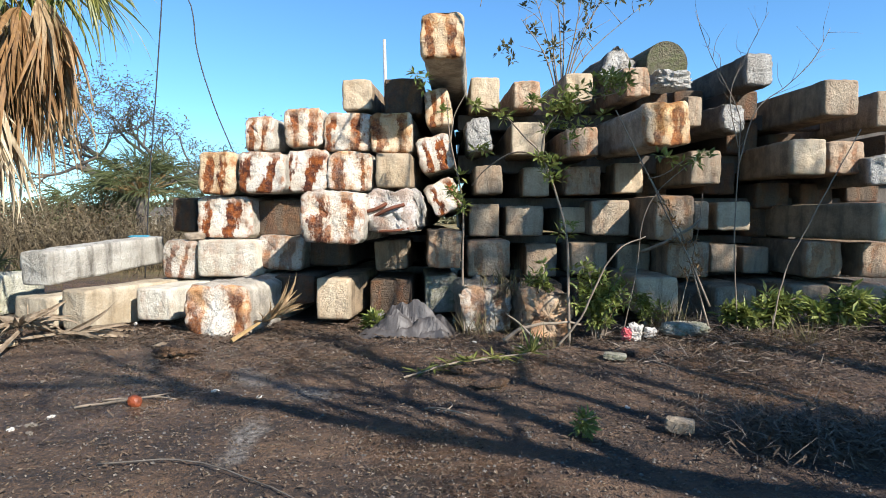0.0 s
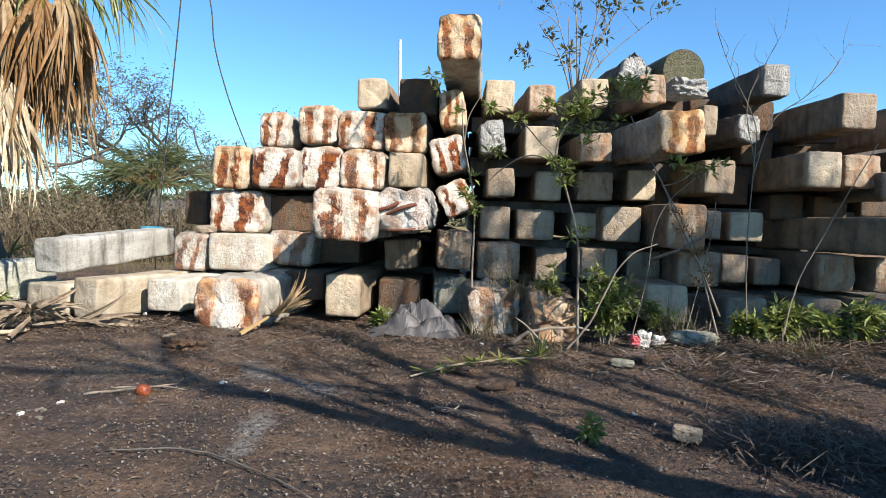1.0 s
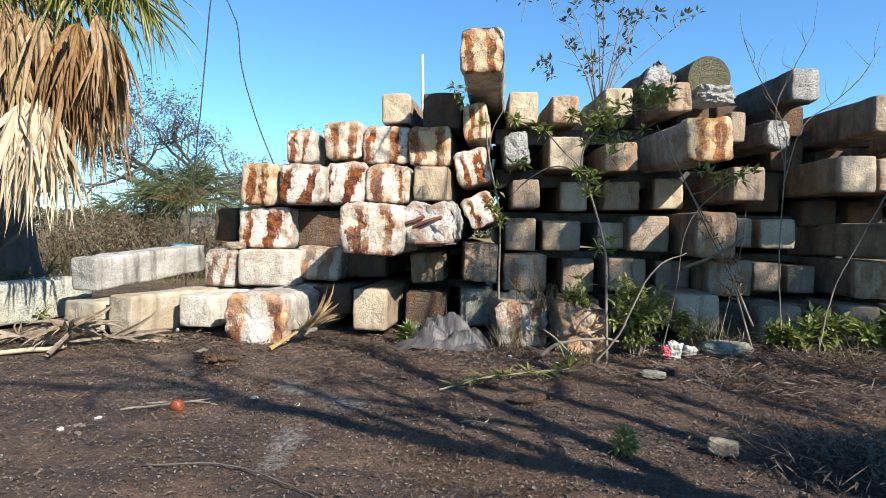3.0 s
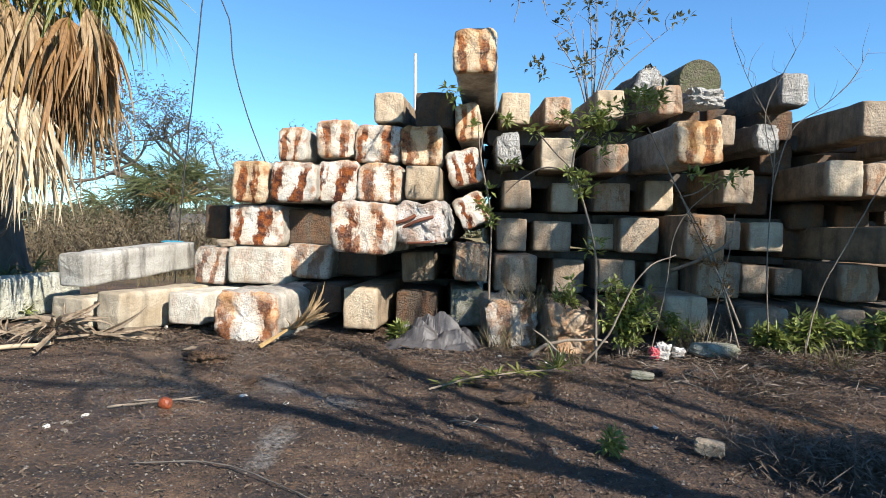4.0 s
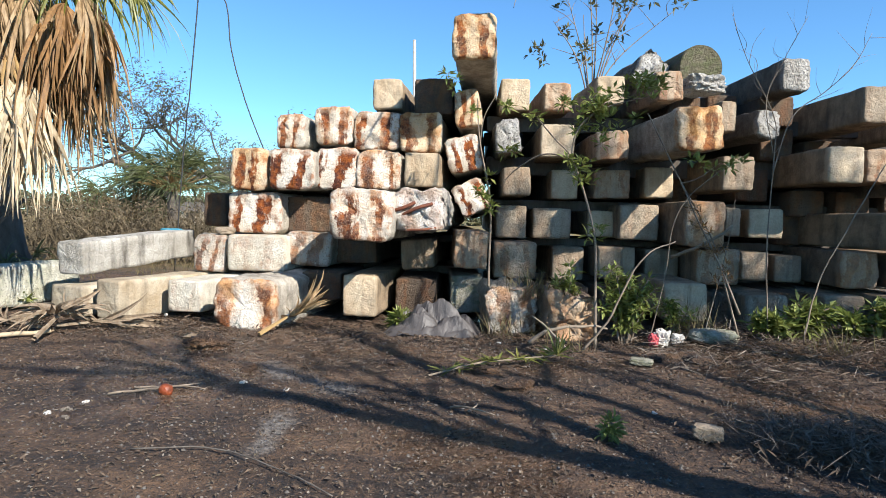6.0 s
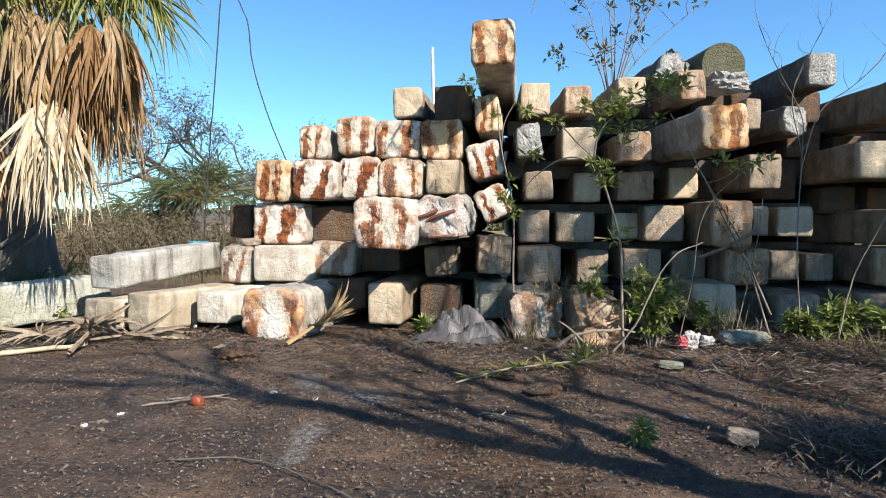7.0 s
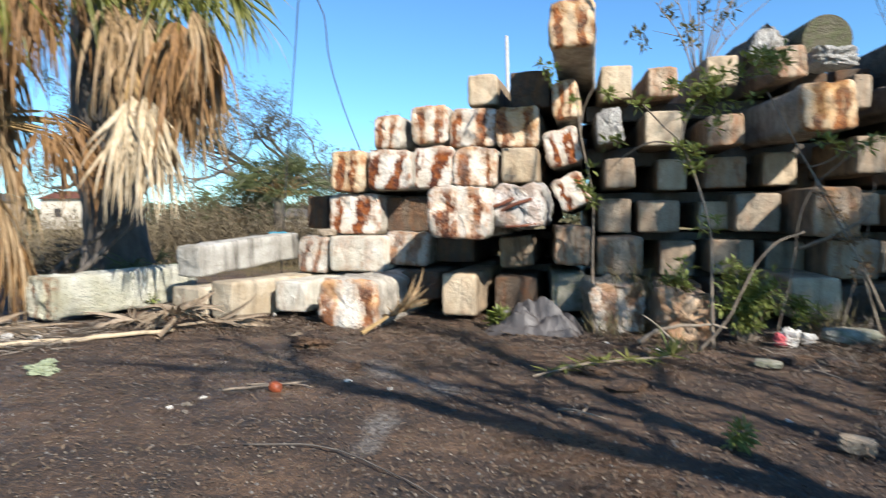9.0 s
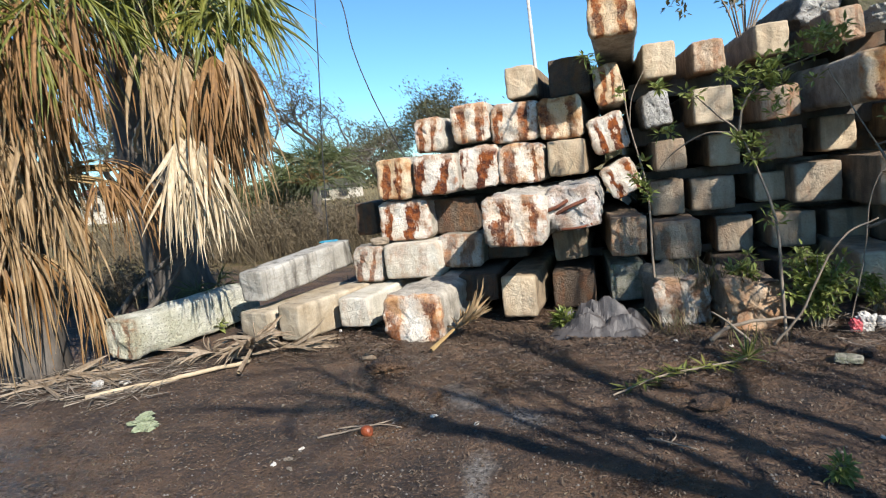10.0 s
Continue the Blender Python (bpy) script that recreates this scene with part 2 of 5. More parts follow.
    height = k.mul(height, k.mul(grain, 0.35), "ADD")
    height = k.mul(height, k.mul(k.noise(co, 9, 6, 0.75), 2.4), "ADD")
    height = k.mul(height, k.mul(drift, 3.0), "ADD")
    height = k.mul(height, k.span(pool, 0.0, 1.0, 1.0, 0.35))
    return k.done(col, rough, height, 0.055, 1.0, 0.5)


def simple(name, a, b, scale=6.0, rough=0.8, depth=0.006, stretch=(1, 1, 1), spec=0.35, through=0.0, metal=0.0, per=0.35):
    """A material with two tones, grain and a change of tone from piece to piece."""
    k = Nodes(name)
    co = k.stretch(k.coords(), *stretch)
    one = k.noise(co, scale, 5, 0.6)
    two = k.noise(co, scale * 7, 4, 0.7)
    col = k.mix(k.span(one, 0.32, 0.68), a, b)
    isle = k.n("NewGeometry", "Random Per Island")
    col = k.mix(k.span(isle, 0.0, 1.0, 0.0, per), col, tuple(c * 0.35 for c in a))
    col = k.mix(k.span(two, 0.35, 0.8, 0.0, 0.35), col, tuple(c * 0.4 for c in b))
    return k.done(col, rough, k.mul(one, k.mul(two, 0.5), "ADD"), depth, 0.7, spec, metal, through)


SOIL = soil()
STRAW = simple("dry_palm_straw", (0.60, 0.42, 0.22), (0.19, 0.105, 0.045), 30, 0.6, 0.003, (1, 1, 0.12), 0.4, 0.2, per=0.7)
GREEN = simple("green_palm_leaf", (0.10, 0.14, 0.025), (0.36, 0.33, 0.06), 14, 0.45, 0.003, (1, 1, 0.3), 0.5, 0.3, per=0.6)
LEAF = simple("fresh_green_leaf", (0.20, 0.25, 0.055), (0.34, 0.36, 0.11), 6, 0.5, 0.002, (1, 1, 1), 0.4, 0.35, per=0.55)
OAKLEAF = simple("dusty_olive_leaf", (0.13, 0.135, 0.07), (0.21, 0.19, 0.10), 3, 0.7, 0.002, (1, 1, 1), 0.3, 0.3, per=0.6)
BARK = simple("grey_bark", (0.17, 0.145, 0.12), (0.075, 0.062, 0.05), 7, 0.9, 0.02, (1, 1, 0.35))
TWIG = simple("pale_twig_bark", (0.32, 0.26, 0.19), (0.17, 0.125, 0.09), 12, 0.85, 0.004)
LITTER = simple("dead_leaf_litter", (0.16, 0.11, 0.07), (0.07, 0.048, 0.034), 8, 0.8, 0.003, per=0.8)
BRUSH = simple("dry_brown_brush", (0.21, 0.16, 0.095), (0.13, 0.10, 0.06), 4, 0.85, 0.003, per=0.7)
RUSTY = simple("rusted_steel", (0.20, 0.065, 0.03), (0.09, 0.035, 0.022), 18, 0.85, 0.004, per=0.3)
CABLE = simple("dark_cable", (0.03, 0.03, 0.033), (0.05, 0.05, 0.05), 10, 0.6, 0.001)



CONCRETE["shell"] = concrete("shell_crusted_concrete", (0.76, 0.73, 0.61), (0.52, 0.49, 0.33), rust=0.6, pits=0.7, grime=0.3, moss=0.12)
CONCRETE["moss_end"] = concrete("mossy_brown_concrete", (0.15, 0.13, 0.08), (0.095, 0.085, 0.05), rust=0.0, pits=0.4, grime=0.5, moss=0.5)
STRAWPALE = simple("bleached_palm_straw", (0.80, 0.68, 0.48), (0.42, 0.29, 0.15), 26, 0.6, 0.003, (1, 1, 0.12), 0.4, 0.15, per=0.6)
STRAWDULL = simple("weathered_palm_straw", (0.46, 0.36, 0.25), (0.22, 0.145, 0.085), 26, 0.65, 0.003, (1, 1, 0.12), 0.35, 0.12, per=0.7)
STALK = simple("palm_stalk", (0.45, 0.31, 0.13), (0.28, 0.17, 0.07), 8, 0.6, 0.003, (1, 1, 0.3))
STALKPALE = simple("pale_palm_stalk", (0.55, 0.44, 0.29), (0.38, 0.28, 0.17), 8, 0.65, 0.003, (1, 1, 0.3))
DRYBROWN = simple("brown_palm_straw", (0.46, 0.25, 0.09), (0.15, 0.08, 0.04), 30, 0.65, 0.003, (1, 1, 0.12), 0.35, 0.2, per=0.75)
PALMETTO = simple("dark_palmetto_leaf", (0.08, 0.105, 0.03), (0.15, 0.16, 0.055), 5, 0.5, 0.003, (1, 1, 1), 0.5, 0.2, per=0.6)
YELLOWLEAF = simple("yellow_green_leaf", (0.22, 0.20, 0.05), (0.12, 0.16, 0.03), 6, 0.55, 0.002, (1, 1, 1), 0.4, 0.3)
DRYGRASS = simple("dry_grass_blade", (0.24, 0.18, 0.09), (0.13, 0.12, 0.045), 6, 0.8, 0.002, (1, 1, 1), 0.3, 0.2, per=0.7)
STRAWGREY = simple("grey_dead_stalk", (0.34, 0.285, 0.22), (0.17, 0.135, 0.105), 8, 0.8, 0.003, per=0.75)
CHIP = simple("pale_chip", (0.25, 0.21, 0.165), (0.14, 0.115, 0.09), 9, 0.8, 0.002, per=0.8)
CHIPGREY = simple("grey_gravel", (0.17, 0.15, 0.13), (0.09, 0.08, 0.07), 9, 0.8, 0.002, per=0.8)
TARP = simple("dark_grey_plastic", (0.085, 0.074, 0.068), (0.055, 0.048, 0.045), 5, 0.5, 0.01, per=0.1)
WHITEBIT = simple("dirty_white_plastic", (0.60, 0.57, 0.52), (0.36, 0.33, 0.28), 9, 0.5, 0.003, per=0.3)
REDBAG = simple("red_plastic", (0.45, 0.03, 0.05), (0.50, 0.12, 0.12), 9, 0.4, 0.003, per=0.1)
ORANGE = simple("orange_rind", (0.30, 0.065, 0.02), (0.11, 0.032, 0.016), 14, 0.45, 0.004, per=0.1)
LICHEN = simple("pale_lichen", (0.30, 0.32, 0.21), (0.17, 0.20, 0.11), 18, 0.9, 0.01, per=0.2)
BLUE = simple("turquoise_plastic", (0.03, 0.38, 0.52), (0.05, 0.28, 0.42), 6, 0.4, 0.004, per=0.1)


def clear_plastic():
    k = Nodes("clear_plastic")
    k.bsdf.inputs["Transmission Weight"].default_value = 0.85
    return k.done((0.85, 0.88, 0.9), 0.12, k.noise(k.coords(), 30), 0.004, 0.5, 0.5)


CLEAR = clear_plastic()

# ---- ground ----
def rise(x, y):
    """Height of the ground."""
    near = math.exp(-((x / 14) ** 2 + ((y - 4) / 12) ** 2))
    h = 0.035 * noise.noise((x * 0.5, y * 0.5, 3)) + 0.016 * noise.noise((x * 1.9, y * 1.9, 7)) + 0.011 * noise.noise((x * 5, y * 5, 1)) + 0.009 * noise.noise((x * 11, y * 11, 4)) + 0.005 * noise.noise((x * 23, y * 23, 9))
    bank = 0.16 * max(0, min(1, (x - 2.2) / 2.0)) * max(0, min(1, (y - 4.3) / 1.2)) * max(0, min(1, (9.5 - y) / 2))
    slope = -0.04 + 0.07 * max(0, min(1, (y - 3.5) / 2.5))
    return h * near + bank * near + slope * near


def ground():
    def axis(lo, hi, step, reach):
        mid = list(np.arange(lo, hi + step / 2, step))
        out, s = [], step
        while (out[-1] if out else 0) < reach:
            s *= 1.35
            out.append((out[-1] if out else 0) + s)
        return [lo - o for o in reversed(out)] + mid + [hi + o for o in out]
    xs, ys = axis(-6.5, 5, 0.032, 900), axis(1.5, 6.8, 0.032, 900)
    vs = [(x, y, rise(x, y)) for y in ys for x in xs]
    w = len(xs)
    fs = [(j * w + i, j * w + i + 1, (j + 1) * w + i + 1, (j + 1) * w + i) for j in range(len(ys) - 1) for i in range(w - 1)]
    ob = part_mesh("ground", mesh_of("ground", vs, fs), SOIL, smooth=True)
    tagged(ob, "dark wet muddy ground strewn with grit, scrub beyond", "ground", kind="structure")


ground()


# ---- concrete piles ----
def pile(x, y, z, w, h, yaw, roll, length, style, pitch=0.0, rough=None, label=""):
    """A square concrete pile whose end face is centred on (x, y, z); its axis runs away from the viewer, yaw degrees to the right."""
    seed = x * 13.1 + z * 7.7 + y * 3.3
    if rough is None:
        rough = {"rust": 0.02, "rustdeep": 0.02, "rustwhite": 0.018, "rustbig": 0.026, "bars": 0.04, "broken": 0.026, "tanrust": 0.012}.get(style, 0.007)
    cut = {"rust": 0.2, "rustdeep": 0.2, "rustwhite": 0.16, "rustbig": 0.22, "bars": 0.26, "broken": 0.14}.get(style, 0.07)
    m = 11
    ring = []
    for s in range(4):
        for i in range(m):
            u = -1 + 2 * i / m
            p = [(u, -1), (1, u), (-u, 1), (-1, -u)][s]
            ring.append(p)
    shaped = []
    for px, pz in ring:
        over = abs(px) + abs(pz) - (2 - cut)
        if over > 0:
            px -= math.copysign(over / 2, px)
            pz -= math.copysign(over / 2, pz)
        shaped.append((px * w / 2, pz * h / 2))
    depths = [(0.0, 0.16), (0.0, 0.42), (0.0, 0.66), (0.0, 0.86), (0.004, 0.955), (0.02, 0.992), (0.05, 1.0), (0.1, 1.0), (0.17, 1.0), (0.27, 1.0), (0.4, 1.0), (0.6, 1.0), (0.9, 1.0)]
    depths += [(0.9 + (length - 0.9) * i / 5, 1.0) for i in range(1, 6)]
    vs, fs, local, n = [], [], [], len(shaped)
    for d, k in depths:
        for px, pz in shaped:
            p = Vector((px * k, d, pz * k))
            q = Vector((px * k * 5 + seed, d * 3, pz * k * 5))
            big = noise.noise(q * 0.9) * rough * 0.9 + noise.noise(q * 2.6) * rough * 0.9 + noise.noise(q * 6) * rough * 0.7 + noise.noise(q * 13) * rough * 0.4
            worn = max(0.0, noise.noise(q * 0.8 + Vector((9, 4, 2)))) * rough * 2.0
            out = Vector((px, 0, pz)).normalized()
            edge = min(1.0, max(0.0, (abs(px) / (w / 2) + abs(pz) / (h / 2) - 1.35) / 0.5))
            p += out * (big - worn * edge) * max(0.0, k - 0.8) * 5
            if d < 0.05:
                p.y += (noise.noise(q * 1.3 + Vector((3, 3, 3))) * 1.6 + noise.noise(q * 4 + Vector((5, 0, 1)))) * rough + edge * k * rough
            vs.append(p)
            local += [px * k / (w / 2), pz * k / (h / 2), d]
    local += [0.0, 0.0, 0.0, 0.0, 0.0, length]
    vs.append(Vector((0, rough * noise.noise((seed, 1, 2)), 0)))
    vs.append(Vector((0, length, 0)))
    for r in range(len(depths) - 1):
        for i in range(n):
            j = (i + 1) % n
            fs.append((r * n + i, r * n + j, (r + 1) * n + j, (r + 1) * n + i))
    last = (len(depths) - 1) * n
    for i in range(n):
        j = (i + 1) % n
        fs.append((len(vs) - 2, j, i))
        fs.append((len(vs) - 1, last + i, last + j))
    base = {"rustbig": "rust"}.get(style, style)
    me = mesh_of("concrete_block", [tuple(v) for v in vs], fs)
    me.attributes.new("local", "FLOAT_VECTOR", "POINT").data.foreach_set("vector", local)
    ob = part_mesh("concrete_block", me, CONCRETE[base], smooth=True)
    ob.matrix_world = pose(x, y, z, pitch, roll, -yaw)
    words = {"rustdeep": "rough concrete pile with deeply rust-stained end, in the stack", "shell": "shell-crusted concrete pile", "rust": "rough white concrete pile with rust-streaked end, in the stack", "rustbig": "large rough white concrete pile jutting out, rust-streaked end",
             "bars": "spalled white concrete pile with exposed rusty steel bars", "rustwhite": "chipped pale concrete pile with rust spots, in the stack", "long": "long streaked pale concrete pile", "longtan": "tan concrete pile", "tan": "smooth tan square concrete pile in the stack",
             "tanrust": "brownish concrete pile with rust patches, in the stack", "grey": "weathered grey square concrete pile in the stack",
             "white": "pale clean-cut concrete pile in the stack", "broken": "broken grey concrete pile with ragged end", "mossy": "grey-green mossy concrete pile on the ground",
             "darktan": "rust-stained concrete pile set back in the stack, toned dark for shade"}
    return tagged(ob, label or words[style], "concrete block", "stacked concrete blocks")


pile(-0.01, 6.75, 3.21, 0.47, 0.49, 3, 0, 4.5, "rustdeep", pitch=-2)
pile(0.53, 7.75, 2.78, 0.37, 0.40, 0, 0, 7, "tan")
pile(1.05, 7.65, 2.74, 0.34, 0.35, -2, -2, 7, "tanrust")
pile(1.66, 7.50, 2.80, 0.34, 0.34, -2, 0, 7, "tan")
pile(2.27, 7.20, 2.80, 0.31, 0.34, -4, -6, 7, "tanrust")
pile(3.80, 7.40, 2.99, 0.33, 0.38, -3, 0, 6, "broken", rough=0.015)
pile(0.43, 7.35, 2.21, 0.29, 0.39, 0, -8, 7, "broken")
pile(1.04, 7.50, 2.18, 0.41, 0.40, 0, 0, 7, "tan")
pile(1.65, 7.25, 2.11, 0.38, 0.34, 0, -3, 7, "tanrust")
pile(2.46, 6.70, 2.24, 0.52, 0.47, -6, -4, 5, "rustdeep", rough=0.022)
pile(2.91, 7.10, 2.44, 0.17, 0.35, -2, 0, 6, "grey")
pile(3.46, 7.30, 2.40, 0.28, 0.31, -4, 10, 6, "broken")
pile(0.56, 7.50, 1.68, 0.34, 0.35, 0, -2, 7, "grey")
pile(1.19, 7.80, 1.67, 0.34, 0.37, 0, 0, 7, "tan")
pile(1.77, 7.70, 1.68, 0.44, 0.36, 0, 0, 7, "tanrust")
pile(2.39, 7.85, 1.72, 0.36, 0.39, 0, 0, 7, "tan")
pile(3.12, 7.25, 1.81, 0.37, 0.40, -3, 0, 7, "grey")
pile(0.52, 7.70, 1.18, 0.38, 0.41, 0, 0, 7, "grey")
pile(1.05, 7.85, 1.17, 0.49, 0.39, 0, 0, 7, "grey")
pile(1.70, 7.95, 1.18, 0.34, 0.34, 0, 0, 7, "tan")
pile(2.09, 7.60, 1.21, 0.48, 0.44, 0, 0, 7, "grey")
pile(2.67, 7.00, 1.21, 0.45, 0.52, -2, 0, 7, "tanrust")
pile(3.14, 7.40, 1.24, 0.18, 0.35, 0, 0, 7, "grey")
pile(3.63, 7.60, 1.23, 0.42, 0.36, 0, 0, 7, "tan")
pile(0.55, 7.30, 0.72, 0.51, 0.44, 0, 0, 7, "tanrust")
pile(2.34, 6.60, 0.36, 0.46, 0.41, 0, 0, 5, "tan")
pile(-1.08, 7.70, 2.75, 0.37, 0.38, 3, 0, 6, "tan")
pile(-0.50, 7.75, 2.74, 0.49, 0.45, 2, 0, 6, "darktan")
pile(-0.06, 7.55, 2.56, 0.32, 0.46, 2, -6, 6, "rustdeep")
pile(-2.28, 7.58, 2.25, 0.37, 0.42, 8, 0, 4.5, "rust")
pile(-1.74, 7.60, 2.33, 0.48, 0.47, 6, 0, 4.8, "rust")
pile(-1.19, 7.57, 2.27, 0.58, 0.47, 4, 0, 5, "rust")
pile(-0.64, 7.50, 2.25, 0.50, 0.49, 4, 0, 5, "rustdeep")
pile(-2.72, 7.35, 1.75, 0.47, 0.51, 8, 0, 4.5, "rustdeep")
pile(-2.16, 7.25, 1.75, 0.56, 0.48, 6, 0, 4.8, "rust")
pile(-1.66, 7.40, 1.78, 0.52, 0.50, 5, 0, 5, "rust")
pile(-1.13, 7.35, 1.77, 0.55, 0.47, 4, 0, 5, "rust")
pile(-0.60, 7.33, 1.78, 0.42, 0.41, 4, 0, 5, "tan")
pile(-0.10, 7.60, 2.01, 0.42, 0.44, 2, -13, 6, "rust")
pile(0.01, 7.50, 1.47, 0.38, 0.41, 2, -24, 6, "rust")
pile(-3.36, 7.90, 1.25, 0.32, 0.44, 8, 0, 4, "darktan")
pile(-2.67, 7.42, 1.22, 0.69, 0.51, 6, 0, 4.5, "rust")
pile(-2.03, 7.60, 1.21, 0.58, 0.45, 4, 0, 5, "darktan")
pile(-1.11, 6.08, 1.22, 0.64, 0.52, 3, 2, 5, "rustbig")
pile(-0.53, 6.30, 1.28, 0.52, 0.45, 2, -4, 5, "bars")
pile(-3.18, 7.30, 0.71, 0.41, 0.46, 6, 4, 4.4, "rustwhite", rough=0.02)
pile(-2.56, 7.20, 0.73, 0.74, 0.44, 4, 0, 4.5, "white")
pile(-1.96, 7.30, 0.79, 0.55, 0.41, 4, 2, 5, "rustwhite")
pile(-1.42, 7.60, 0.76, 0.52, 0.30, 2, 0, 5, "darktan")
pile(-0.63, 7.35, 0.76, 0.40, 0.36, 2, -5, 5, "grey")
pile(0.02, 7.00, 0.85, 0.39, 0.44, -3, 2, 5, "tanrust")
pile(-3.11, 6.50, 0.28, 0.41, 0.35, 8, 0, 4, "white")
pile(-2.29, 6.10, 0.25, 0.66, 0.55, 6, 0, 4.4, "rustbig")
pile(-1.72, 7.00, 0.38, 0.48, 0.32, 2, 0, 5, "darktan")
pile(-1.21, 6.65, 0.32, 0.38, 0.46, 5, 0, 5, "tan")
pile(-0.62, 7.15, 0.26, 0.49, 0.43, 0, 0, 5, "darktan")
pile(-0.02, 7.15, 0.31, 0.38, 0.44, -3, 0, 5, "mossy")
pile(4.54, 7.00, 2.58, 0.40, 0.41, -2, 0, 6, "grey")
pile(5.28, 7.20, 2.49, 0.40, 0.42, 0, 0, 6, "grey")
pile(4.19, 7.00, 1.91, 0.39, 0.41, 0, 0, 6, "tan")
pile(4.82, 7.30, 1.93, 0.43, 0.39, 0, 0, 6, "tanrust")
pile(5.15, 7.10, 1.77, 0.39, 0.33, 0, -4, 6, "broken")
pile(4.78, 6.40, 1.17, 0.43, 0.41, -8, 0, 6, "tan")
pile(1.83, 7.60, 0.70, 0.46, 0.40, 0, 0, 6, "grey")
pile(1.28, 7.90, 0.66, 0.41, 0.43, 0, 0, 6, "grey")
pile(2.42, 7.70, 0.68, 0.42, 0.40, 0, 0, 6, "grey")
pile(2.91, 7.20, 0.71, 0.51, 0.42, 0, 0, 6, "tanrust")
pile(3.47, 7.50, 0.71, 0.32, 0.35, 0, 0, 6, "grey")
pile(3.92, 7.60, 0.68, 0.33, 0.33, 0, 0, 6, "grey")
pile(4.40, 7.00, 0.73, 0.42, 0.42, 0, 0, 6, "tanrust")
pile(4.97, 6.90, 0.73, 0.42, 0.40, 0, 0, 6, "tanrust")
pile(3.34, 6.90, 0.23, 0.48, 0.40, 0, 0, 5, "grey")
pile(4.20, 6.90, 0.24, 0.45, 0.42, 0, 0, 5, "grey")
pile(4.70, 6.70, 0.26, 0.44, 0.41, 0, 0, 5, "grey")
# the broken pile end leaning up on top
pile(2.20, 7.70, 3.08, 0.36, 0.42, -4, 34, 3, "broken", rough=0.05, label="jagged broken grey concrete pile tipped on the stack")
# long piles fanning out at the low end of the stack
pile(-4.36, 6.46, 0.67, 0.36, 0.37, 13, 0, 1.85, "long", pitch=3.5, rough=0.012, label="long pale concrete pile streaked grey, laid on another")
pile(-4.34, 6.36, 0.22, 0.50, 0.33, 20, 0, 1.7, "longtan", label="pale tan concrete pile under a longer one")
pile(-3.80, 6.22, 0.26, 0.34, 0.42, 20, 0, 1.5, "longtan", label="tan concrete pile with brown streaks on the mud")

# extra piles added behind the stack's gaps, coloured dark to stand for shade
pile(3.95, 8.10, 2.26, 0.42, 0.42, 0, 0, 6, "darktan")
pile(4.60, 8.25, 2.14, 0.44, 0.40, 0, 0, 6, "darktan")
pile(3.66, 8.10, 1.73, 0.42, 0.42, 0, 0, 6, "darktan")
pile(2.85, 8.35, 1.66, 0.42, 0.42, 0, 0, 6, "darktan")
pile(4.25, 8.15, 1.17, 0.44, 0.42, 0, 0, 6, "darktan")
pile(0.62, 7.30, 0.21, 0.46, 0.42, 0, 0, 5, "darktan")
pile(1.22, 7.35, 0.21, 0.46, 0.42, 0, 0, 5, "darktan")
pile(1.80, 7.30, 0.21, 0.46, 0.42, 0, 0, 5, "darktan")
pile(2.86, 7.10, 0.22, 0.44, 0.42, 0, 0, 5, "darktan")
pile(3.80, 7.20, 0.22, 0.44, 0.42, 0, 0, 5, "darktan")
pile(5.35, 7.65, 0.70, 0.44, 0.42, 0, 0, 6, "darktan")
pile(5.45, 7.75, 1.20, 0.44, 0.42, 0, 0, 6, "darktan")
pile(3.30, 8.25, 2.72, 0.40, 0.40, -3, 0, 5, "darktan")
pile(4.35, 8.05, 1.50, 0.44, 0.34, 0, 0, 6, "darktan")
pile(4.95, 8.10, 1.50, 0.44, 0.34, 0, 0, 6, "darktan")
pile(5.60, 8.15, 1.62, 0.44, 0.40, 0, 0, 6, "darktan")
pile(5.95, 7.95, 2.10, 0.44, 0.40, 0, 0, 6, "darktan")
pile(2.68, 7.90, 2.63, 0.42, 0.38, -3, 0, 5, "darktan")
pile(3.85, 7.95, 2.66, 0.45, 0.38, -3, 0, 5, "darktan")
# shell-crusted pile lying apart under the palm
pile(-5.58, 5.62, 0.32, 0.46, 0.46, 12, 0, 2.0, "shell", rough=0.025, label="shell-crusted cream concrete pile lying on the mud")
# round log on top
def round_log():
    vs, fs = tube([(0, 0, 0), (0, 0.02, 0), (0, 0.8, 0), (0, 1.6, 0), (0, 2.6, 0)], [0.268, 0.275, 0.275, 0.27, 0.27], 40)
    ob = part_mesh("round_log", mesh_of("round_log", vs, fs), CONCRETE["moss_end"])
    ob.matrix_world = pose(2.76, 7.60, 3.11, 0, 0, 8)
    tagged(ob, "round mossy brown pile end on top of the stack", "concrete block", "stacked concrete blocks")


round_log()


# ---- unseen dark beams added between the layers ----
# filler that blocks sky showing through the stack, so its gaps stay dark
def gap_beam(x, y, z, length, h, lean=0.0):
    bm = bmesh.new()
    bmesh.ops.create_cube(bm, size=1)
    bmesh.ops.scale(bm, vec=(length, 0.16, h), verts=bm.verts)
    bmesh.ops.bevel(bm, geom=bm.edges[:], offset=0.012, segments=2, affect="EDGES")
    ob = part("timber_spacer", bm, BARK)
    ob.matrix_world = pose(x, y, z, 0, lean, 0)
    tagged(ob, "unseen dark beam added to darken the gap between pile layers", "timber", "stack spacers")


